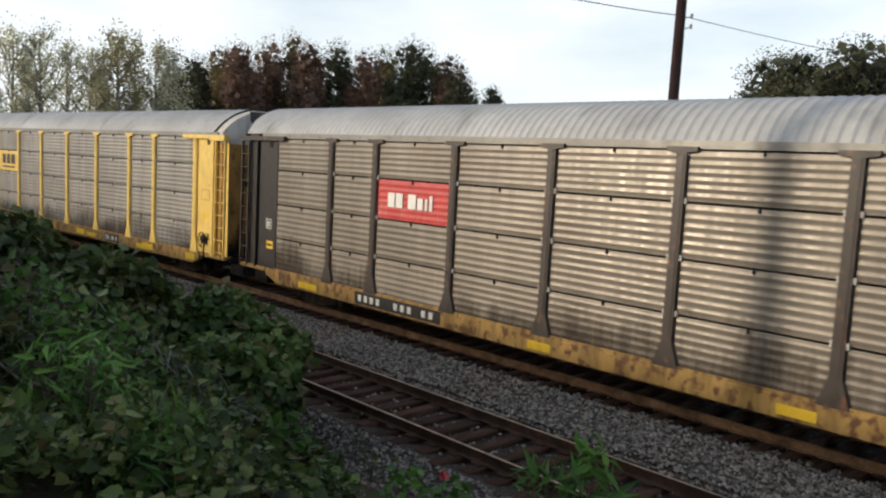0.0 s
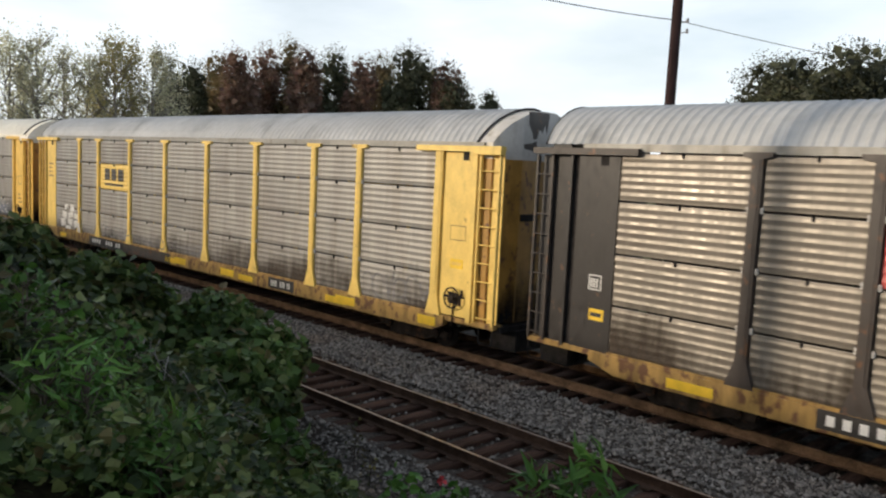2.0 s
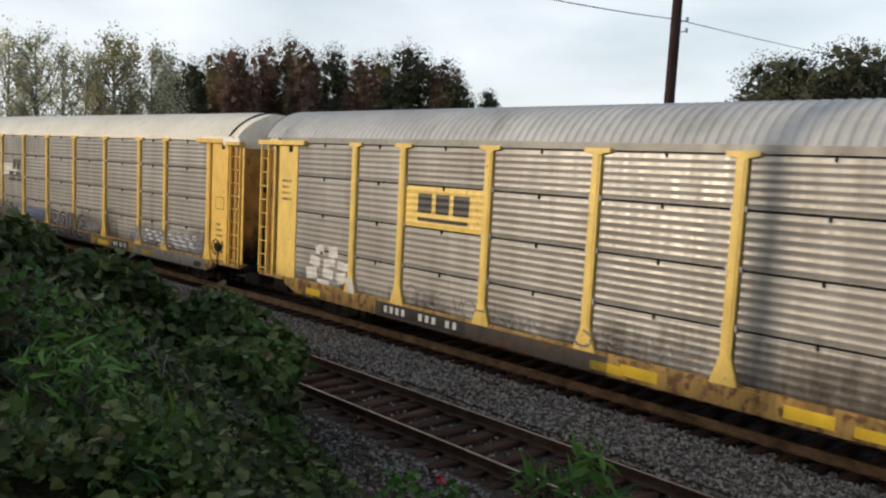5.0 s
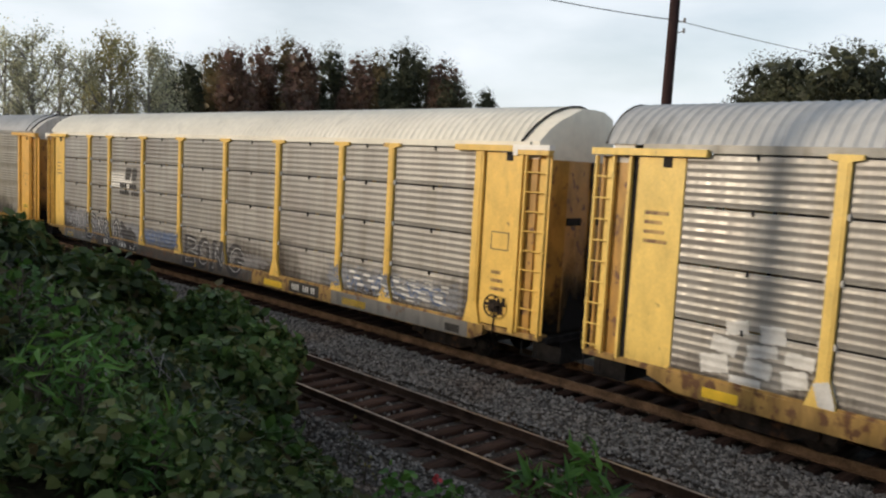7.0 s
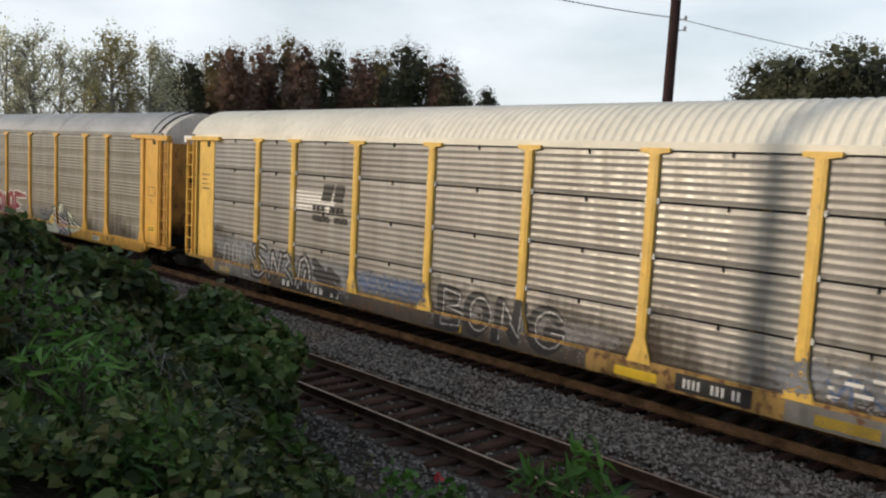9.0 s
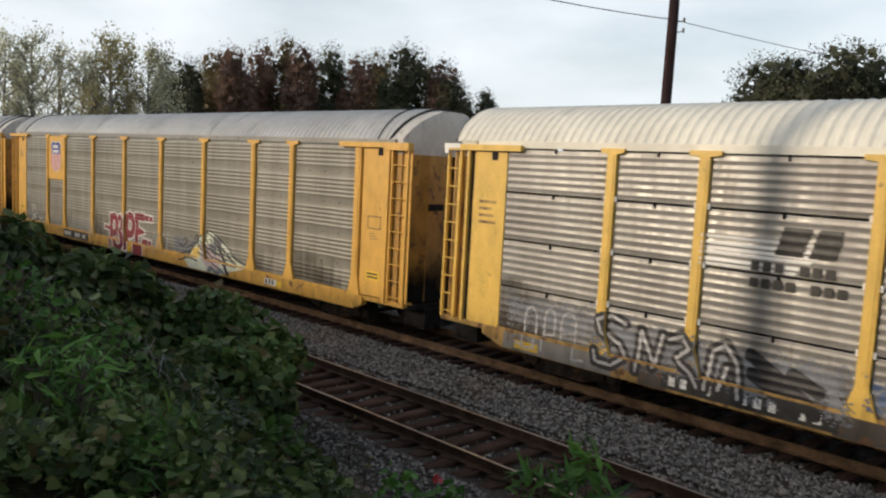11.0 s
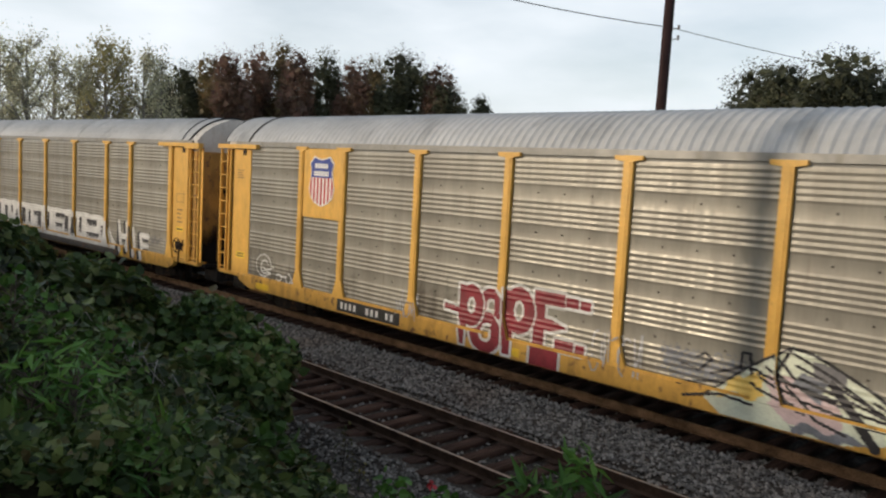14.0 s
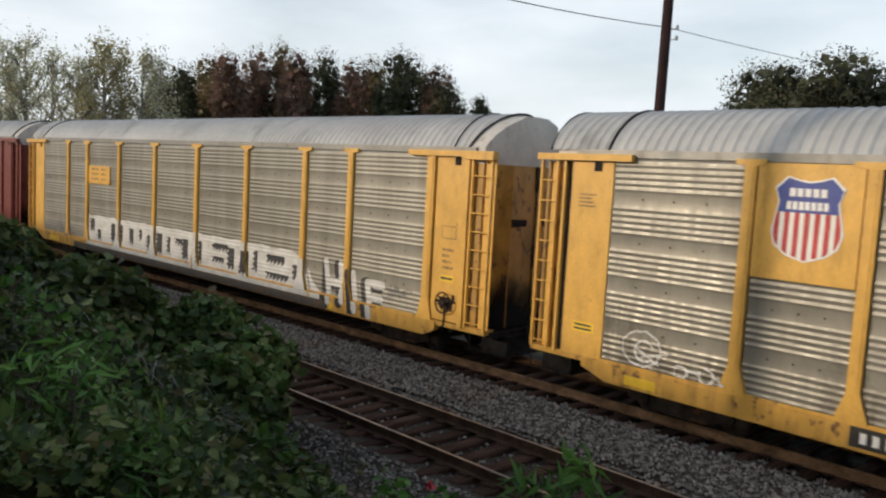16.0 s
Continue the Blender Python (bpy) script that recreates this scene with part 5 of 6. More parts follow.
sprayed("spray_paint", car, 16.6, 21.0, 0.58, 2.0, strokes([[(0.60, 0.62), (0.68, 0.34), (0.76, 0.05)]], 0.10, 3.1), M_SPRAY_BLACK, 0.009, "dark sprayed wedge", 0.024, True)
sprayed("spray_paint", car, 16.2, 17.9, 0.98, 1.62, smudge(68, 2.7, 0.6), M_SPRAY_FADE, 0.001, "thin violet-grey sprayed haze", 0.026, True)

# car with the long white block lettering
car = add(build_car("grey corrugated autorack car with long white sprayed block letters",
                    Kit(M_SHEET_WARM, M_YELLOW_DEEP, M_END, M_ORANGE_SILL, M_ROOF_GREY, True, M_YELLOW_DEEP)))
part("sign_plate", boxes(R(6.9, 8.8, SIDE - 0.05, SIDE, 3.25, 3.95)), M_YELLOW_DEEP, car)
for z in (3.4, 3.6, 3.78):
    bars(car, 7.2, 8.5, z, z + 0.07, 6, M_YELLOW_SILL, SIDE - 0.05, "sign_bar", 0.2)
notice(car, 26.5, 26.95, 1.9, 2.05, M_YELLOW_BRIGHT, 1)
frame_lines(car, 26.5, 26.95, 2.9, 3.2, M_YELLOW_SILL)
stencils(car, 26.55, 26.9, 2.2, 2.75, 4, M_YELLOW_SILL)
hand_brake(car)
def block(u, v):
    x, z = 6.9 + 15.2 * u, 0.78 + 1.30 * v
    top = np.interp(x, (6.9, 18.0, 20.8, 21.3, 21.7, 22.1), (1.98, 2.0, 1.96, 1.80, 1.20, 0.95))
    return (z < top + 0.02 * np.sin(x * 5)) & (np.abs(x - 15.25) > 0.05) & (np.abs(x - 21.5 - 0.3 * (1.2 - z)) > 0.04)


SLOTS = ((7.05, 7.45, 1.30, 1.85), (7.75, 8.05, 1.0, 1.45), (9.75, 9.95, 1.1, 1.8), (11.3, 11.5, 1.3, 1.75), (13.4, 13.62, 1.05, 1.7), (18.75, 18.95, 1.1, 1.78), (20.75, 20.95, 1.1, 1.6), (8.95, 9.35, 1.02, 1.78), (10.5, 10.85, 1.10, 1.72), (11.9, 12.2, 0.98, 1.62), (12.62, 13.05, 0.98, 1.75), (14.0, 14.45, 1.42, 1.70), (14.45, 14.85, 0.98, 1.72), (15.5, 15.72, 1.0, 1.75),
         (16.4, 17.3, 1.52, 1.78), (16.4, 17.1, 1.12, 1.38), (17.3, 17.7, 1.0, 1.72), (18.1, 18.5, 0.95, 1.72), (19.45, 20.35, 1.45, 1.74), (19.45, 20.55, 1.00, 1.24))
def slots(u, v):
    x, z = 6.9 + 15.2 * u, 0.78 + 1.30 * v
    hit = np.zeros(u.shape, bool)
    for x0, x1, z0, z1 in SLOTS:
        hit |= (x > x0 + 0.06 * np.sin(z * 40)) & (x < x1) & (z > z0 + 0.16 * ((x * 5.3) % 1)) & (z < z1)
    return hit


sprayed("spray_paint", car, 6.9, 22.1, 0.78, 2.08, block, M_SPRAY_WHITE, 0.003, "long white sprayed block lettering", 0.032, True)
sprayed("spray_paint", car, 6.9, 22.1, 0.78, 2.08, slots, M_SPRAY_BLACK, 0.007, "black fill of the block lettering", 0.032, True)
sprayed("spray_paint", car, 5.6, 22.4, 0.57, 0.80, lambda u, v: v < 2, M_SILL_DARK, 0.005, "black sprayed band under the lettering", 0.06, True)
tail = [[(0.06, 0.95), (0.14, 0.15)], [(0.30, 0.92), (0.36, 0.22)], [(0.10, 0.55), (0.32, 0.55)], [(0.50, 0.80), (0.56, 0.10)], [(0.94, 0.66), (0.72, 0.68), (0.78, 0.05)], [(0.76, 0.40), (0.92, 0.40)]]
shade = [[(a - 0.045, b - 0.04) for a, b in row] for row in tail]
sprayed("spray_paint", car, 22.1, 24.7, 0.60, 1.95, strokes(shade, 0.24, 1.93), M_SPRAY_BLACK, 0.004, "black sprayed shadow of the lettering", 0.026, True)
sprayed("spray_paint", car, 22.1, 24.7, 0.60, 1.95, strokes(tail, 0.15, 1.93), M_SPRAY_WHITE, 0.008, "white sprayed lettering", 0.026, True)
sprayed("spray_paint", car, 24.5, 25.6, 1.2, 1.6, strokes(tangle(51, 4, 2.7), 0.10, 2.7), M_SPRAY_GREY, 0.004, "dark sprayed scrawl", 0.03, True)
sprayed("spray_paint", car, 3.4, 5.4, 0.9, 1.6, strokes(tangle(52, 5, 2.8), 0.10, 2.8), M_SPRAY_GREY, 0.004, "grey sprayed scrawl", 0.03, True)

# maroon car at the tail
add(build_car("maroon corrugated autorack car with yellow sill", Kit(M_MAROON, M_MAROON, M_MAROON, M_YELLOW_SILL, M_ROOF_GREY, False, M_MAROON)))


# ---- plants ----
LEAF = np.array([(0, 0, 0), (-0.43, 0.20, 0.09), (-0.40, 0.60, 0.06), (0, 1.05, -0.10), (0.40, 0.60, 0.06), (0.43, 0.20, 0.09), (0, 0.45, -0.04)])
LEAF_FACES = np.array([(0, 6, 1), (1, 6, 2), (2, 6, 3), (3, 6, 4), (4, 6, 5), (5, 6, 0)])
SPEAR = np.array([(0, 0, 0), (-0.16, 0.35, 0.05), (0, 1.3, -0.18), (0.16, 0.35, 0.05), (0, 0.4, -0.02)])
SPEAR_FACES = np.array([(0, 4, 1), (1, 4, 2), (2, 4, 3), (3, 4, 0)])
CARD = np.array([(-0.5, -0.5, 0), (0.5, -0.35, 0.1), (0.4, 0.5, 0), (-0.35, 0.45, -0.1)])
CARD_FACES = np.array([(0, 1, 2), (0, 2, 3)])


def turned(n, rnd, up=0.6, out=None):
    """Frames for n leaves: the normal is a mix of up, out and chance."""
    nv = rnd.normal(size=(n, 3)) * 0.6
    nv[:, 2] += up
    if out is not None:
        nv += out
    nv /= np.linalg.norm(nv, axis=1)[:, None] + 1e-9
    a = np.cross(nv, rnd.normal(size=(n, 3)))
    a /= np.linalg.norm(a, axis=1)[:, None] + 1e-9
    return np.stack([a, np.cross(nv, a), nv], 1)


def leaf_cloud(name, points, sizes, rnd, mat, shape=LEAF, faces=LEAF_FACES, up=0.6, out=None):
    n, k = len(points), len(shape)
    fr = turned(n, rnd, up, out)
    v = np.einsum("kj,njc->nkc", shape, fr) * sizes[:, None, None] + points[:, None]
    f = faces[None] + k * np.arange(n)[:, None, None]
    mesh = bpy.data.meshes.new(name)
    mesh.from_pydata(v.reshape(-1, 3).tolist(), [], f.reshape(-1, 3).tolist())
    mesh.materials.append(mat)
    return mesh


def limb_mesh(name, paths, mat, sides=6):
    """Tapered stems; each path is a row of (x, y, z, radius)."""
    verts, faces = [], []
    for path in paths:
        base = len(verts)
        for i, (x, y, z, r) in enumerate(path):
            a, b = path[max(i - 1, 0)], path[min(i + 1, len(path) - 1)]
            way = Vector(b[:3]) - Vector(a[:3])
            q = way.to_track_quat("Z", "Y")
            for j in range(sides):
                t = 2 * math.pi * j / sides
                p = q @ Vector((r * math.cos(t), r * math.sin(t), 0))
                verts.append((x + p.x, y + p.y, z + p.z))
        for i in range(len(path) - 1):
            for j in range(sides):
                a, b = base + i * sides + j, base + i * sides + (j + 1) % sides
                faces.append((a, b, b + sides, a + sides))
        faces.append(tuple(base + (len(path) - 1) * sides + j for j in range(sides)))
    return mesh_of(name, verts, faces, mat, True)


def shrub(x, y, top, wide, deep, seed, mat, count, label, size=0.145):
    """A rounded bush of lobes on a few stems, standing on the bank."""
    rnd = np.random.default_rng(seed)
    g = ground_z(x, y) - 0.05
    h = top - g
    root = tagged(new("shrub"), label, "shrub", "shrubs on the bank")
    lobes = []
    for i in range(14):
        a, r = rnd.uniform(0, 6.283), rnd.uniform(0, 1) ** 0.6
        lx, ly = x + r * wide * 0.75 * math.cos(a), y + r * deep * 0.75 * math.sin(a)
        lz = g + h * (0.30 + 0.52 * (1 - r * r * 0.75) * rnd.uniform(0.75, 1.05))
        lobes.append((lx, ly, lz, rnd.uniform(0.38, 0.62) * min(wide, deep, h)))
    paths = []
    for lx, ly, lz, lr in lobes[:9]:
        bx, by = x + rnd.uniform(-0.2, 0.2), y + rnd.uniform(-0.2, 0.2)
        paths.append([(bx, by, ground_z(bx, by) - 0.05, 0.03), (bx * 0.5 + lx * 0.5, by * 0.5 + ly * 0.5, g + 0.55 * (lz - g), 0.02), (lx, ly, lz, 0.008)])
    obj("stems", limb_mesh("stems", paths, M_BARK, 5), root)
    pts, outs = [], []
    w = np.array([l[3] ** 2 for l in lobes])
    for (lx, ly, lz, lr), k in zip(lobes, (count * w / w.sum()).astype(int)):
        d = rnd.normal(size=(k, 3))
        d /= np.linalg.norm(d, axis=1)[:, None]
        d[:, 2] = np.where(d[:, 2] < -0.35, -d[:, 2], d[:, 2])
        rr = lr * (0.55 + 0.5 * rnd.random(k) ** 0.6) * (1 + 0.18 * np.sin(d[:, 0] * 9 + d[:, 1] * 7))
        p = np.array((lx, ly, lz)) + d * rr[:, None]
        pts.append(p)
        outs.append(d * 0.55)
    pts, outs = np.concatenate(pts), np.concatenate(outs)
    low = np.array([ground_z(px, py) for px, py in pts[:, :2]])
    ok = pts[:, 2] > low + 0.03
    pts, outs = pts[ok], outs[ok]
    obj("crown", leaf_cloud("crown", pts, rnd.uniform(0.7, 1.35, len(pts)) * size, rnd, mat, up=0.45, out=outs), root)
    return root


def vine_height(x, y):
    """How high the creepers stand over the bank: hummocks and hollows."""
    v = 0.36 + 0.85 * noise.noise((x * 0.62, y * 0.75, 4.2)) + 0.42 * noise.noise((x * 1.9, y * 1.9, 9.0)) + 0.28 * noise.noise((x * 4.3, y * 4.3, 2.0))
    room = -0.15 - 0.78 * x - 0.10 * max(0, -x - 7.5) ** 1.5 - y
    return max(v * (0.35 + 0.65 * smooth(0.0, 1.6, room)), 0.05)


def vine_edge(x, y):
    """True where creepers cover the bank: all of it further up the line, less and less towards the bare ballast."""
    wob = 0.5 * noise.noise((x * 0.9, y * 0.9, 7.7))
    return y + wob < -0.15 - 0.78 * x - 0.10 * max(0, -x - 7.5) ** 1.5 and y + wob * 0.6 < 7.0 and x < -2.7 + 0.5 * wob


def build_vines():
    rnd = np.random.default_rng(11)
    pts, size = [], []
    while len(pts) < 66000:
        x = -2.6 - 17 * rnd.random() ** 1.5
        y = rnd.uniform(0.4, 7.4)
        if x > -3.6 and y < 1.2 or not vine_edge(x, y):
            continue
        deep = rnd.random() ** 0.9
        pts.append((x, y, ground_z(x, y) + vine_height(x, y) * (1 - 0.75 * deep)))
        size.append((0.03 + 0.075 * rnd.random() ** 1.6) * (0.95 + 0.09 * max(-x - 3.5, 0)))
    pts = np.array(pts)
    tagged(obj("creeper_carpet", leaf_cloud("creeper_carpet", pts, np.array(size), rnd, L_VINE, up=0.75)), "dense dark green creepers covering the bank", "creepers", kind="stuff")
    # runners that hold the leaves
    paths = []
    for i in range(160):
        x, y = rnd.uniform(-16, -4.5), rnd.uniform(0.8, 6.6)
        if not vine_edge(x, y):
            continue
        a, path = rnd.uniform(0, 6.28), []
        for k in range(7):
            path.append((x, y, ground_z(x, y) + vine_height(x, y) * rnd.uniform(0.6, 1.05), 0.006))
            a += rnd.uniform(-0.7, 0.7)
            x, y = x + 0.2 * math.cos(a), y + 0.2 * math.sin(a)
        paths.append(path)
    tagged(obj("creeper_stems", limb_mesh("creeper_stems", paths, M_BARK_PALE, 4)), "thin pale creeper runners among the leaves", "creepers", kind="stuff")


def build_grass():
    """Blades and seed stalks on the near bank."""
    rnd = np.random.default_rng(19)
    verts, faces = [], []
    spots = [(-6.4, 1.6, 0.9, 70), (-8.6, 2.2, 0.8, 40), (-5.0, 1.75, 0.5, 90), (-16.5, 4.4, 1.6, 200), (-5.2, 1.25, 0.6, 70), (-4.3, 1.95, 0.6, 60), (-4.4, 1.35, 0.5, 110), (-3.9, 1.6, 0.4, 50), (-5.6, 1.5, 0.7, 60), (-7.3, 2.9, 0.9, 50), (-13.5, 6.0, 1.6, 160)]
    for cx, cy, spread, n in spots:
        for i in range(n):
            x, y = cx + rnd.normal() * spread * 0.5, cy + rnd.normal() * spread * 0.4
            z, h, w = ground_z(x, y) + 0.5 * vine_height(x, y) - 0.1, rnd.uniform(0.18, 0.45), rnd.uniform(0.005, 0.012)
            a, bend = rnd.uniform(0, 6.28), rnd.uniform(0.3, 1.0) * h
            dx, dy, k = math.cos(a), math.sin(a), len(verts)
            for f in (0, 0.4, 0.75, 1.0):
                b, ww = bend * f * f, w * (1 - f * 0.9)
                for s in (-1, 1):
                    verts.append((x + dx * b - dy * ww * s, y + dy * b + dx * ww * s, z + h * (f - 0.25 * f * f * bend / h)))
            faces += [(k, k + 1, k + 3, k + 2), (k + 2, k + 3, k + 5, k + 4), (k + 4, k + 5, k + 7, k + 6)]
    tagged(obj("grass", mesh_of("grass", verts, faces, L_GRASS)), "long yellow-green grass blades among the creepers", "grass", kind="stuff")


def weed(x, y, h, seed, label, leaf=0.16, spread=0.35, count=34, mat=None, spear=False):
    """A tall leafy weed on one upright stem."""
    rnd = np.random.default_rng(seed)
    root = tagged(new("weed"), label, "weed", "weeds beside the track")
    g = ground_z(x, y) - 0.03
    paths = [[(x, y, g, 0.012), (x + 0.03, y, g + h * 0.5, 0.009), (x, y + 0.03, g + h * 0.97, 0.004)]]
    pts, outs = [], []
    for i in range(count):
        f = 0.25 + 0.75 * i / count
        a = i * 2.4 + rnd.uniform(-0.3, 0.3)
        r = spread * (1.1 - f) + 0.05
        pts.append((x + r * math.cos(a), y + r * math.sin(a), g + h * f + rnd.uniform(-0.04, 0.05)))
        outs.append((0.5 * math.cos(a), 0.5 * math.sin(a), 0.2))
        if i % 3 == 0:
            paths.append([(x, y, g + h * f - 0.08, 0.006), (*pts[-1], 0.003)])
    tagged(obj("stem", limb_mesh("stem", paths, M_BARK, 5), root), kind="stuff")
    obj("leaves", leaf_cloud("leaves", np.array(pts), rnd.uniform(0.7, 1.3, count) * leaf, rnd, mat or L_WEED, *((SPEAR, SPEAR_FACES) if spear else (LEAF, LEAF_FACES)), up=0.7, out=np.array(outs)), root)


def tree(x, y, top, wide, low, seed, mat, bark, count, leaf, label, sparse=False, flat=0.5):
    """A trunk with limbs and twigs; leaves gathered in many small clumps of uneven size, with gaps."""
    rnd = np.random.default_rng(seed)
    g = ground_z(x, y) - 0.2
    root = tagged(new("tree"), label, "tree", "trees beyond the line")
    h = top - g
    r0 = 0.018 * h
    lean = rnd.uniform(-0.04, 0.04, 2) * h
    spine = [(x + lean[0] * f + rnd.uniform(-0.01, 0.01) * h, y + lean[1] * f, g + h * f * 0.93, r0 * (1.05 - f)) for f in np.linspace(0, 1, 8)]
    paths, tips = [spine], []
    for i in range(26 if sparse else 20):
        f = low + (0.95 - low) * (i + rnd.random()) / (26 if sparse else 20)
        k = min(int(f * 7), 6)
        t = f * 7 - k
        b = [spine[k][c] * (1 - t) + spine[k + 1][c] * t for c in range(4)]
        rise = (f - low) / (1 - low)
        shape = max(0.22, math.sin(math.pi * (0.16 + 0.80 * rise ** flat)))
        a, reach = rnd.uniform(0, 6.283), wide * shape * rnd.uniform(0.6, 1.08)
        up = reach * (rnd.uniform(0.7, 1.5) if sparse else rnd.uniform(0.15, 0.7))
        end = (b[0] + reach * math.cos(a), b[1] + reach * math.sin(a), min(b[2] + up, top * rnd.uniform(0.95, 1.0)))
        mid = tuple((b[c] + end[c]) / 2 + (0.12 * reach if c == 2 else 0) * (-1 if sparse else 1) for c in range(3))
        paths.append([(b[0], b[1], b[2], b[3] * 0.6), (*mid, b[3] * 0.42), (*end, 0.03)])
        tips += [(end, reach), (mid, reach), (tuple((end[c] + mid[c]) / 2 for c in range(3)), reach)]
        for j in range(4 if sparse else 2):
            c0 = mid if j % 2 else end
            d = rnd.normal(size=3) * reach * 0.32
            tw = (c0[0] + d[0], c0[1] + d[1], c0[2] + abs(d[2]) * 0.9)
            paths.append([(*mid, 0.045), (*tw, 0.02)])
            tips.append((tw, reach * 0.8))
    tips.append(((spine[-1][0], spine[-1][1], top * 0.98), wide * 0.5))
    obj("trunk", limb_mesh("trunk", paths, bark, 5), root)
    pts, outs, core = [], [], []
    if sparse:
        k = max(int(count / len(tips)), 4)
        for c0, reach in tips:
            m = int(k * rnd.uniform(0.3, 1.7))
            d = rnd.normal(size=(m, 3)) * np.array((1, 1, 1.1)) * rnd.uniform(0.25, 0.55)
            pts.append(np.array(c0) + d)
            outs.append(d * 0.6)
    else:
        # overlapping masses of foliage round the limbs, the upper ones narrow
        masses = [(spine[-2][0], spine[-2][1], top - 0.17 * h, 0.68 * wide, 0.18 * h)]
        for i in range(9):
            f = low + 0.05 + (0.72 - low) * (i + 0.5) / 9 + rnd.uniform(-0.03, 0.03)
            a = i * 2.4 + rnd.uniform(-0.4, 0.4)
            off = wide * rnd.uniform(0.35, 0.62) * (1.0 if f < 0.55 else 0.75)
            masses.append((x + off * math.cos(a), y + off * math.sin(a), g + h * f, wide * rnd.uniform(0.40, 0.60), h * rnd.uniform(0.12, 0.19)))
        for cx, cy, cz, rw, rh in masses:
            m = int(count / len(masses))
            d = rnd.normal(size=(m, 3))
            d /= np.linalg.norm(d, axis=1)[:, None]
            lump = 1 + 0.16 * np.sin(d[:, 0] * 5 + cx) * np.sin(d[:, 2] * 6 + cy) + 0.10 * np.sin(d[:, 1] * 11 + d[:, 2] * 9)
            rr = (0.52 + 0.40 * rnd.random(m) ** 0.75) * lump
            pts.append(np.array((cx, cy, cz)) + d * rr[:, None] * np.array((rw, rw, rh)))
            outs.append(d * 0.8)
            d = rnd.normal(size=(110, 3))
            core.append(np.array((cx, cy, cz)) + d / np.linalg.norm(d, axis=1)[:, None] * (0.15 + 0.6 * rnd.random(110))[:, None] * np.array((rw, rw, rh)))
    pts, outs = np.concatenate(pts), np.concatenate(outs)
    keep = pts[:, 2] < top + 0.3
    pts, outs = pts[keep], outs[keep]
    size = rnd.uniform(0.6, 1.4, len(pts)) * leaf
    if core:                                        # larger tufts inside close the crown
        core = np.concatenate(core)
        pts, outs, size = np.concatenate([pts, core]), np.concatenate([outs, core * 0]), np.concatenate([size, rnd.uniform(3.4, 6.0, len(core)) * leaf])
    obj("crown", leaf_cloud("crown", pts, size, rnd, mat, CARD, CARD_FACES, 0.4, outs), root)


def far(az, dist, el):
    a = radians(az)
    return -dist * math.sin(a), dist * math.cos(a), EYE[2] + dist * math.tan(radians(el + 0.3))


def build_trees():
    dark = [(66.0, 108, 5.0, L_DARK), (64.6, 96, 6.0, L_DARK), (62.9, 100, 6.7, L_OLIVE), (61.4, 92, 7.2, L_RED), (60.0, 98, 7.5, L_RED), (58.4, 100, 8.1, L_OLIVE), (56.8, 92, 7.4, L_RED), (55.0, 94, 7.7, L_DARK),
            (53.2, 92, 7.2, L_RED), (51.8, 98, 7.5, L_OLIVE), (50.1, 92, 8.15, L_DARK), (48.5, 96, 7.9, L_DARK), (46.9, 92, 7.3, L_RED), (45.9, 90, 6.0, L_DARK), (43.9, 98, 5.1, L_DARK)]
    tone = {L_DARK.name: "dark green", L_OLIVE.name: "olive-brown", L_RED.name: "dark russet"}
    for i, (az, dist, el, mat) in enumerate(dark):
        x, y, top = far(az, dist, el + 0.4)
        tree(x, y, top, 3.1 if az != 43.9 else 2.2, 0.10, 100 + i, mat, M_BARK, 15000, 0.125, tone[mat.name] + " leafy autumn tree in a dense row", flat=0.62)
    for i, (az, dist, el) in enumerate([(64, 125, 4.4), (61, 125, 4.8), (57.5, 125, 5.0), (54, 125, 5.0), (50.5, 125, 5.0), (47.5, 122, 4.6)]):
        x, y, top = far(az, dist, el)
        tree(x, y, top, 5.5, 0.05, 150 + i, L_OLIVE, M_BARK, 6500, 0.24, "olive-brown low tree filling the row behind", flat=0.5)
    pale = [(77.5, 80, 7.4), (75.6, 86, 7.4), (73.9, 80, 7.8), (72.4, 88, 7.0), (71.2, 84, 6.7), (69.3, 82, 7.9), (68.4, 90, 7.3), (67.0, 84, 7.6), (66.2, 90, 7.0), (70.3, 100, 5.6), (74.8, 104, 5.8), (63.8, 120, 6.0)]
    for i, (az, dist, el) in enumerate(pale):
        x, y, top = far(az, dist, el)
        tree(x, y, top, 2.5, 0.18, 200 + i, L_PALE if i not in (5, 6) else L_FADED, M_BARK_PALE, 3300 if i not in (5, 9, 10) else 5200, 0.15, "tall thin pale tree with sparse yellow-green leaves", True, 0.7)
    for i, (az, dist, el, wide) in enumerate([(25.4, 62, 8.3, 4.0), (23.4, 60, 8.5, 3.6), (21.0, 58, 9.2, 4.2), (18.8, 60, 8.9, 4.0), (16.2, 60, 8.5, 4.0), (24.5, 70, 6.2, 4.6), (21.5, 70, 6.8, 4.6), (18.5, 72, 6.8, 4.8)]):
        x, y, top = far(az, dist, el)
        tree(x, y, top, wide, 0.22, 300 + i, L_DARK, M_BARK, 20000, 0.12, "broad dark green tree with a rounded crown", flat=0.45)


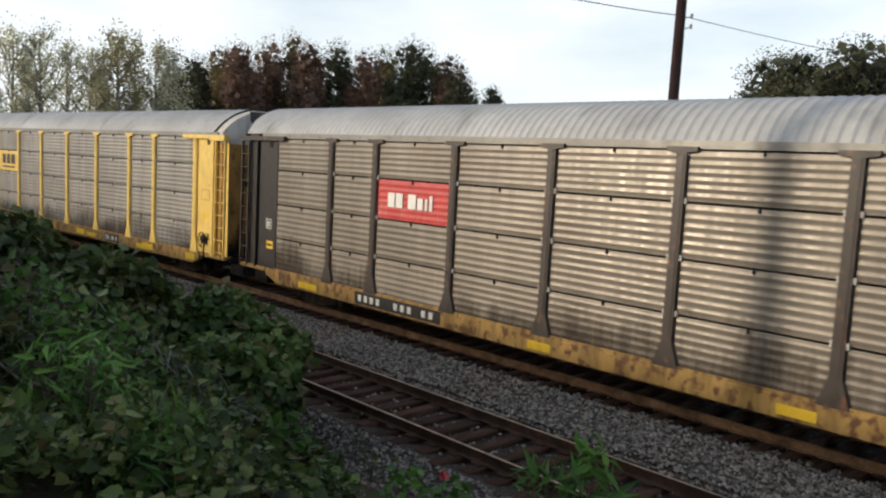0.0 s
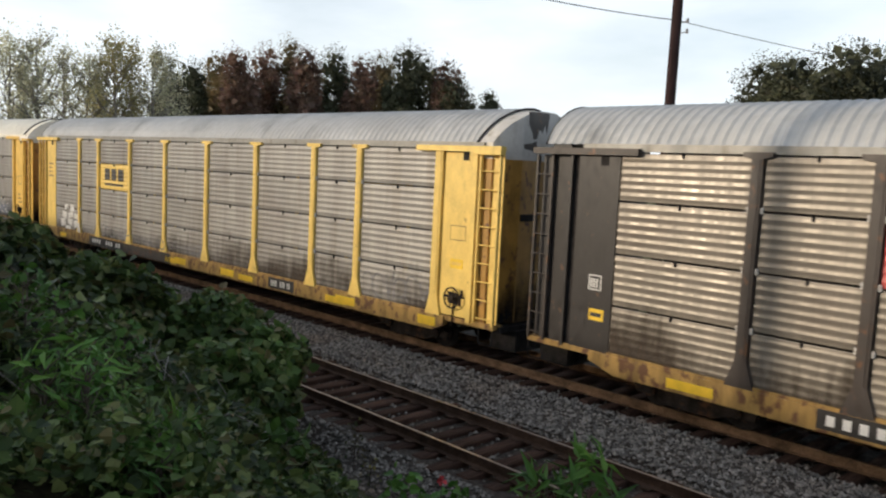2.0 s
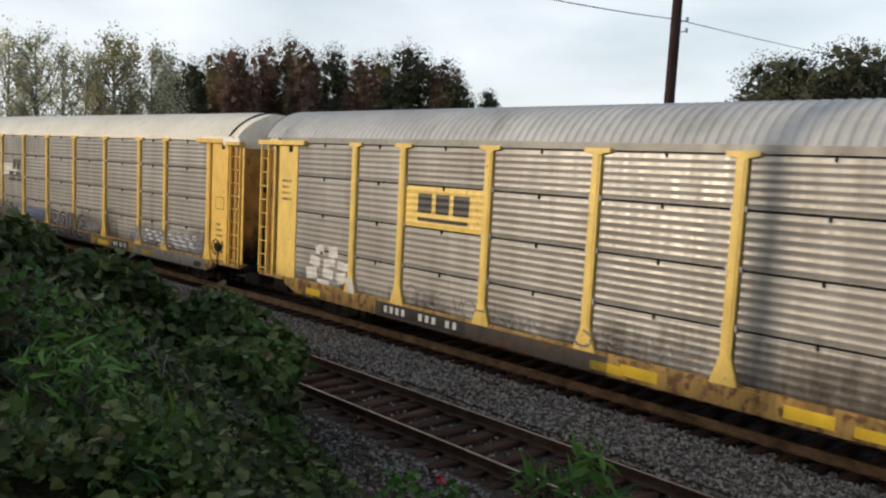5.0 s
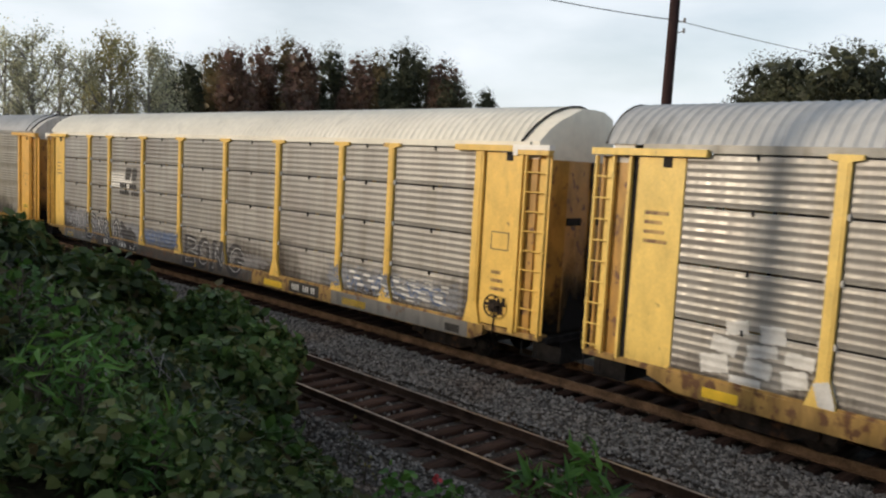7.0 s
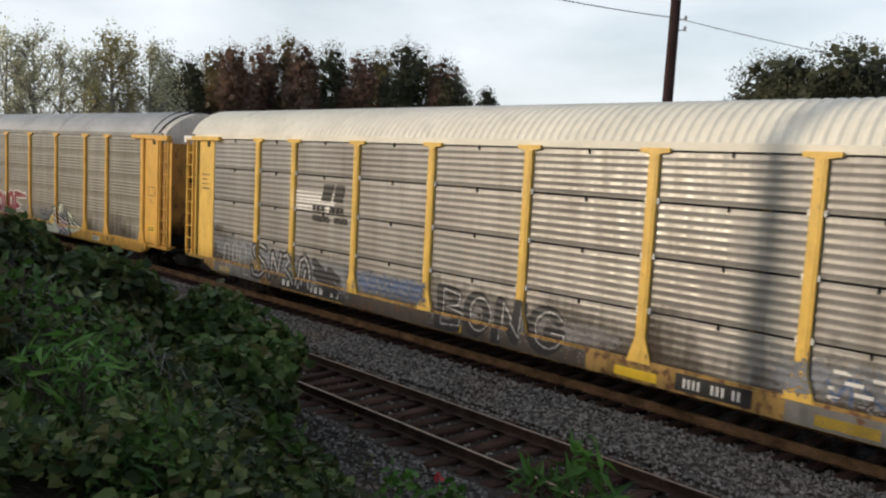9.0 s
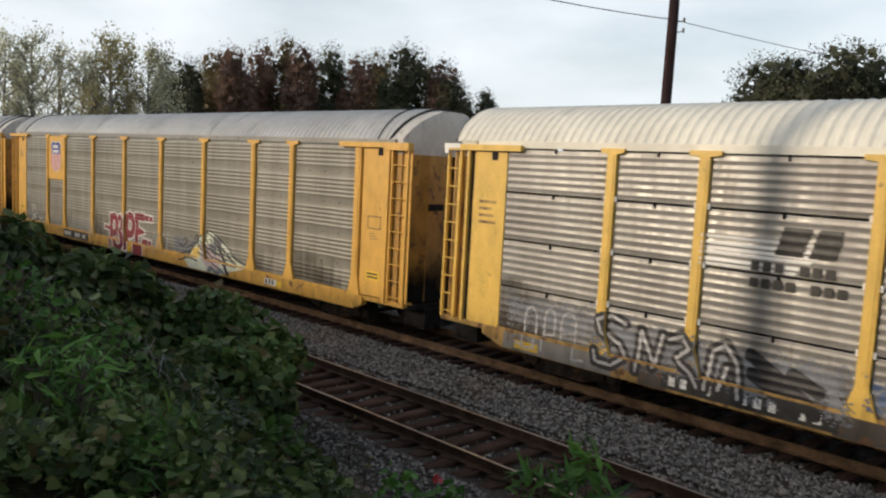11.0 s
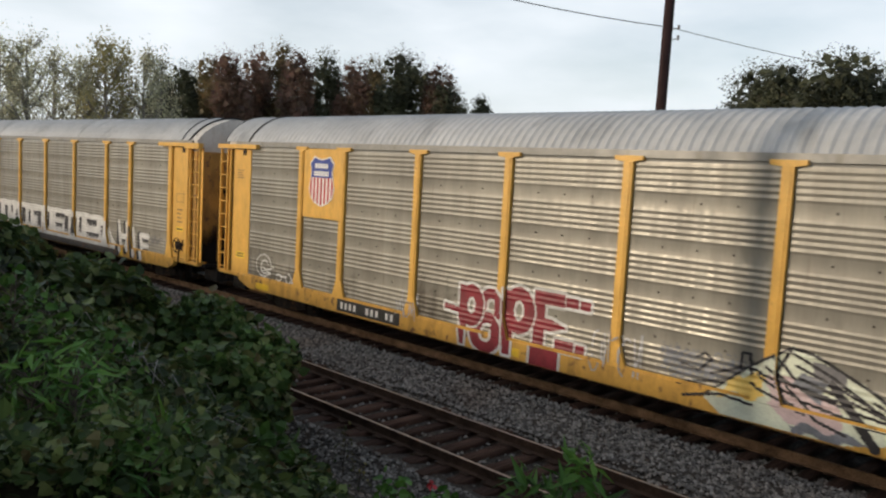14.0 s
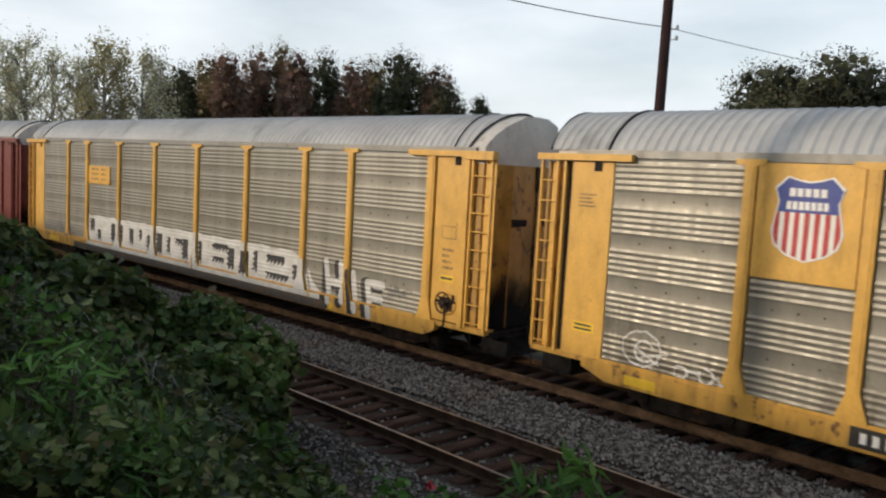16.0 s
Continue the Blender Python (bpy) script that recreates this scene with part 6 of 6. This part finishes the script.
def utility_pole(x, y, top, r, label, lean=0.0):
    root = tagged(new("utility_pole"), label, "pole", "utility poles")
    g = ground_z(x, y) - 0.3
    obj("shaft", limb_mesh("shaft", [[(x + lean * f, y, g + (top - g) * f, r * (1.1 - 0.25 * f)) for f in np.linspace(0, 1, 6)]], M_POLE, 14), root)
    for s in (0.0, 0.28):
        bm = bmesh.new()
        z = 8.35 + s
        tube(bm, (x, y, z), (x + 0.34, y + 0.1, z + 0.04), 0.014, 6)
        tube(bm, (x + 0.34, y + 0.1, z + 0.0), (x + 0.34, y + 0.1, z + 0.12), 0.035, 8)
        part("insulator_bracket", bm, M_SPRAY_GREY, root)


def wire(points, r, label):
    cu = bpy.data.curves.new("overhead_wire", "CURVE")
    cu.dimensions, cu.bevel_depth = "3D", r
    sp = cu.splines.new("POLY")
    sp.points.add(len(points) - 1)
    for p, q in zip(sp.points, points):
        p.co = (*q, 1)
    cu.materials.append(M_BLACK)
    tagged(new("overhead_wire", cu), label, "wire")


def sagging(a, b, sag, n=24):
    return [(a[0] + (b[0] - a[0]) * f, a[1] + (b[1] - a[1]) * f, a[2] + (b[2] - a[2]) * f - 4 * sag * f * (1 - f)) for f in np.linspace(0, 1, n)]


build_trees()
utility_pole(-11.95, 19.54, 12.5, 0.15, "dark brown wooden utility pole beyond the train", 0.08)
# unseen pole: holds the wire's near end, made thick to cast a wide shadow
utility_pole(-13.4, -1.0, 12.0, 0.25, "unseen brown wooden utility pole on the bank, added to shade the train")
wire(sagging((-13.4, -0.85, 9.0), (-11.92, 19.54, 8.72), 0.5), 0.012, "thin black overhead wire slung over the tracks")
wire(sagging((-11.78, 19.54, 8.68), (-8.2, 48.0, 9.75), 0.32), 0.010, "thin black overhead wire running off over the field")
build_vines()
build_grass()
shrub(-12.0, 6.35, 2.05, 1.75, 1.0, 1, L_SHRUB, 10500, "dark green leafy shrub at the foot of the bank")
shrub(-14.6, 5.7, 1.95, 1.8, 1.1, 2, L_SHRUB, 7000, "dark green leafy shrub on the bank")
shrub(-12.4, 4.3, 2.45, 1.6, 1.2, 3, L_VINE, 8500, "shrub overgrown with broad creeper leaves", 0.16)
shrub(-13.2, 3.3, 2.85, 1.8, 1.1, 4, L_VINE, 8500, "shrub overgrown with broad creeper leaves", 0.16)
shrub(-17.0, 4.4, 2.95, 2.0, 1.2, 5, L_GOLD, 5000, "yellowing shrub on the bank", 0.10)
shrub(-10.2, 5.5, 1.55, 1.2, 0.9, 6, L_SHRUB, 6500, "low dark green shrub on the bank")
shrub(-17.5, 6.2, 1.9, 1.8, 1.0, 7, L_GOLD, 3000, "yellowing shrub at the foot of the bank", 0.09)
weed(-3.75, 5.35, 1.62, 61, "tall bright green weed beside the track", 0.20, 0.5, 150, None, True)
weed(-4.05, 5.15, 1.3, 62, "bright green weed beside the track", 0.19, 0.45, 120, None, True)
weed(-3.4, 5.2, 1.25, 63, "bright green weed beside the track", 0.19, 0.45, 120, None, True)
weed(-4.9, 4.9, 0.75, 64, "bright green weed on the bank", 0.09, 0.34, 90)
weed(-5.35, 4.7, 0.7, 65, "bright green weed on the bank", 0.09, 0.34, 90)
def flower(x, y, h):
    """A small red flower on a thin stem."""
    rnd = np.random.default_rng(77)
    root = tagged(new("flower"), "small bright red flower among the weeds", "flower")
    g = ground_z(x, y) - 0.02
    obj("stem", limb_mesh("stem", [[(x, y, g, 0.006), (x + 0.02, y, g + h, 0.004)]], M_BARK, 5), root)
    a = np.linspace(0, 2 * math.pi, 9)[:-1]
    ring = np.stack([x + 0.02 + 0.012 * np.cos(a), y + 0.012 * np.sin(a), np.full(8, g + h)], -1)
    obj("petals", leaf_cloud("petals", ring, np.full(8, 0.045), rnd, M_SIGN_RED, up=0.6, out=np.stack([np.cos(a), np.sin(a), a * 0], -1)), root)


flower(-4.3, 4.15, 0.72)
weed(-9.6, 7.35, 0.85, 66, "thin yellowing weed in the ballast", 0.05, 0.16, 40, L_GOLD)
weed(-8.75, 7.0, 0.5, 67, "thin yellowing weed in the ballast", 0.05, 0.14, 26, L_GOLD)
weed(-4.0, 1.75, 0.45, 70, "bright green weed with pointed leaves among the creepers", 0.13, 0.28, 80, None, True)
weed(-4.35, 2.0, 0.4, 73, "bright green weed with pointed leaves among the creepers", 0.12, 0.26, 70, None, True)
for x, y, h, k in ((-3.5, 1.52, 0.42, 75), (-3.75, 1.62, 0.46, 76), (-4.45, 1.52, 0.62, 77), (-4.75, 1.62, 0.66, 78), (-4.6, 1.35, 0.6, 79), (-5.2, 1.9, 0.6, 89)):
    weed(x, y, h, k, "bright yellow-green weed with pointed leaves among the creepers", 0.11, 0.24, 90, None, True)
weed(-4.6, 2.9, 0.55, 74, "yellow-green leafy weed among the creepers", 0.10, 0.3, 60)
weed(-5.7, 1.55, 0.95, 71, "yellow-green leafy weed among the creepers", 0.06, 0.3, 120)
weed(-6.5, 2.0, 0.8, 72, "yellow-green leafy weed among the creepers", 0.06, 0.3, 110)
for x, y, h, k in ((-13.2, 6.9, 1.5, 80), (-14.3, 6.8, 1.7, 81), (-15.6, 6.6, 1.8, 82), (-17.2, 6.4, 2.1, 83), (-18.6, 6.2, 2.3, 84), (-19.8, 6.0, 2.3, 85), (-12.5, 7.2, 1.2, 86), (-18.0, 5.3, 1.8, 87), (-19.4, 5.0, 1.6, 88)):
    weed(x, y, h, k, "tall yellow-brown weed gone to seed on the bank", 0.11, 0.5, 150, L_GOLD, True)
weed(-6.6, 2.55, 0.75, 68, "bright green leafy weed on the bank", 0.07, 0.35, 90)
weed(-7.6, 2.9, 0.6, 69, "bright green leafy weed on the bank", 0.07, 0.35, 90)


# ---- motion of the train ----
# metres run since the start, every half second
RUN = [0.0, 2.979, 5.962, 8.953, 11.944, 14.936, 17.948, 20.989, 24.041, 27.101, 30.164, 33.226, 36.281, 39.325, 42.352, 45.37, 48.407, 51.488, 54.59, 57.711,
       60.847, 63.994, 67.152, 70.314, 73.481, 76.653, 79.834, 83.02, 86.213, 89.415, 92.625, 95.846, 99.077]
GAPS = [-22.80, -51.77, -80.77, -109.85, -138.85, -167.85]    # the gap behind each car at the start


def motions():
    steps = [i * 0.5 for i in range(33)]
    for car, wheels, gap in zip(CARS, WHEELS, GAPS):
        walk(car, [(t, pose(*on_line(gap + MID + run, -0.09)[:3], 0, 0, on_line(gap + MID + run)[3])) for t, run in zip(steps, RUN)])
        for wheel, k in wheels:
            rows = []
            for i in range(0, 481, 2):
                t = i / 30
                turn = math.degrees(float(np.interp(t, steps, RUN)) / 0.356)
                rows.append((t, pose(k, 0, 0.356, 0, turn % 360, 0)))
            walk(wheel, rows)


motions()
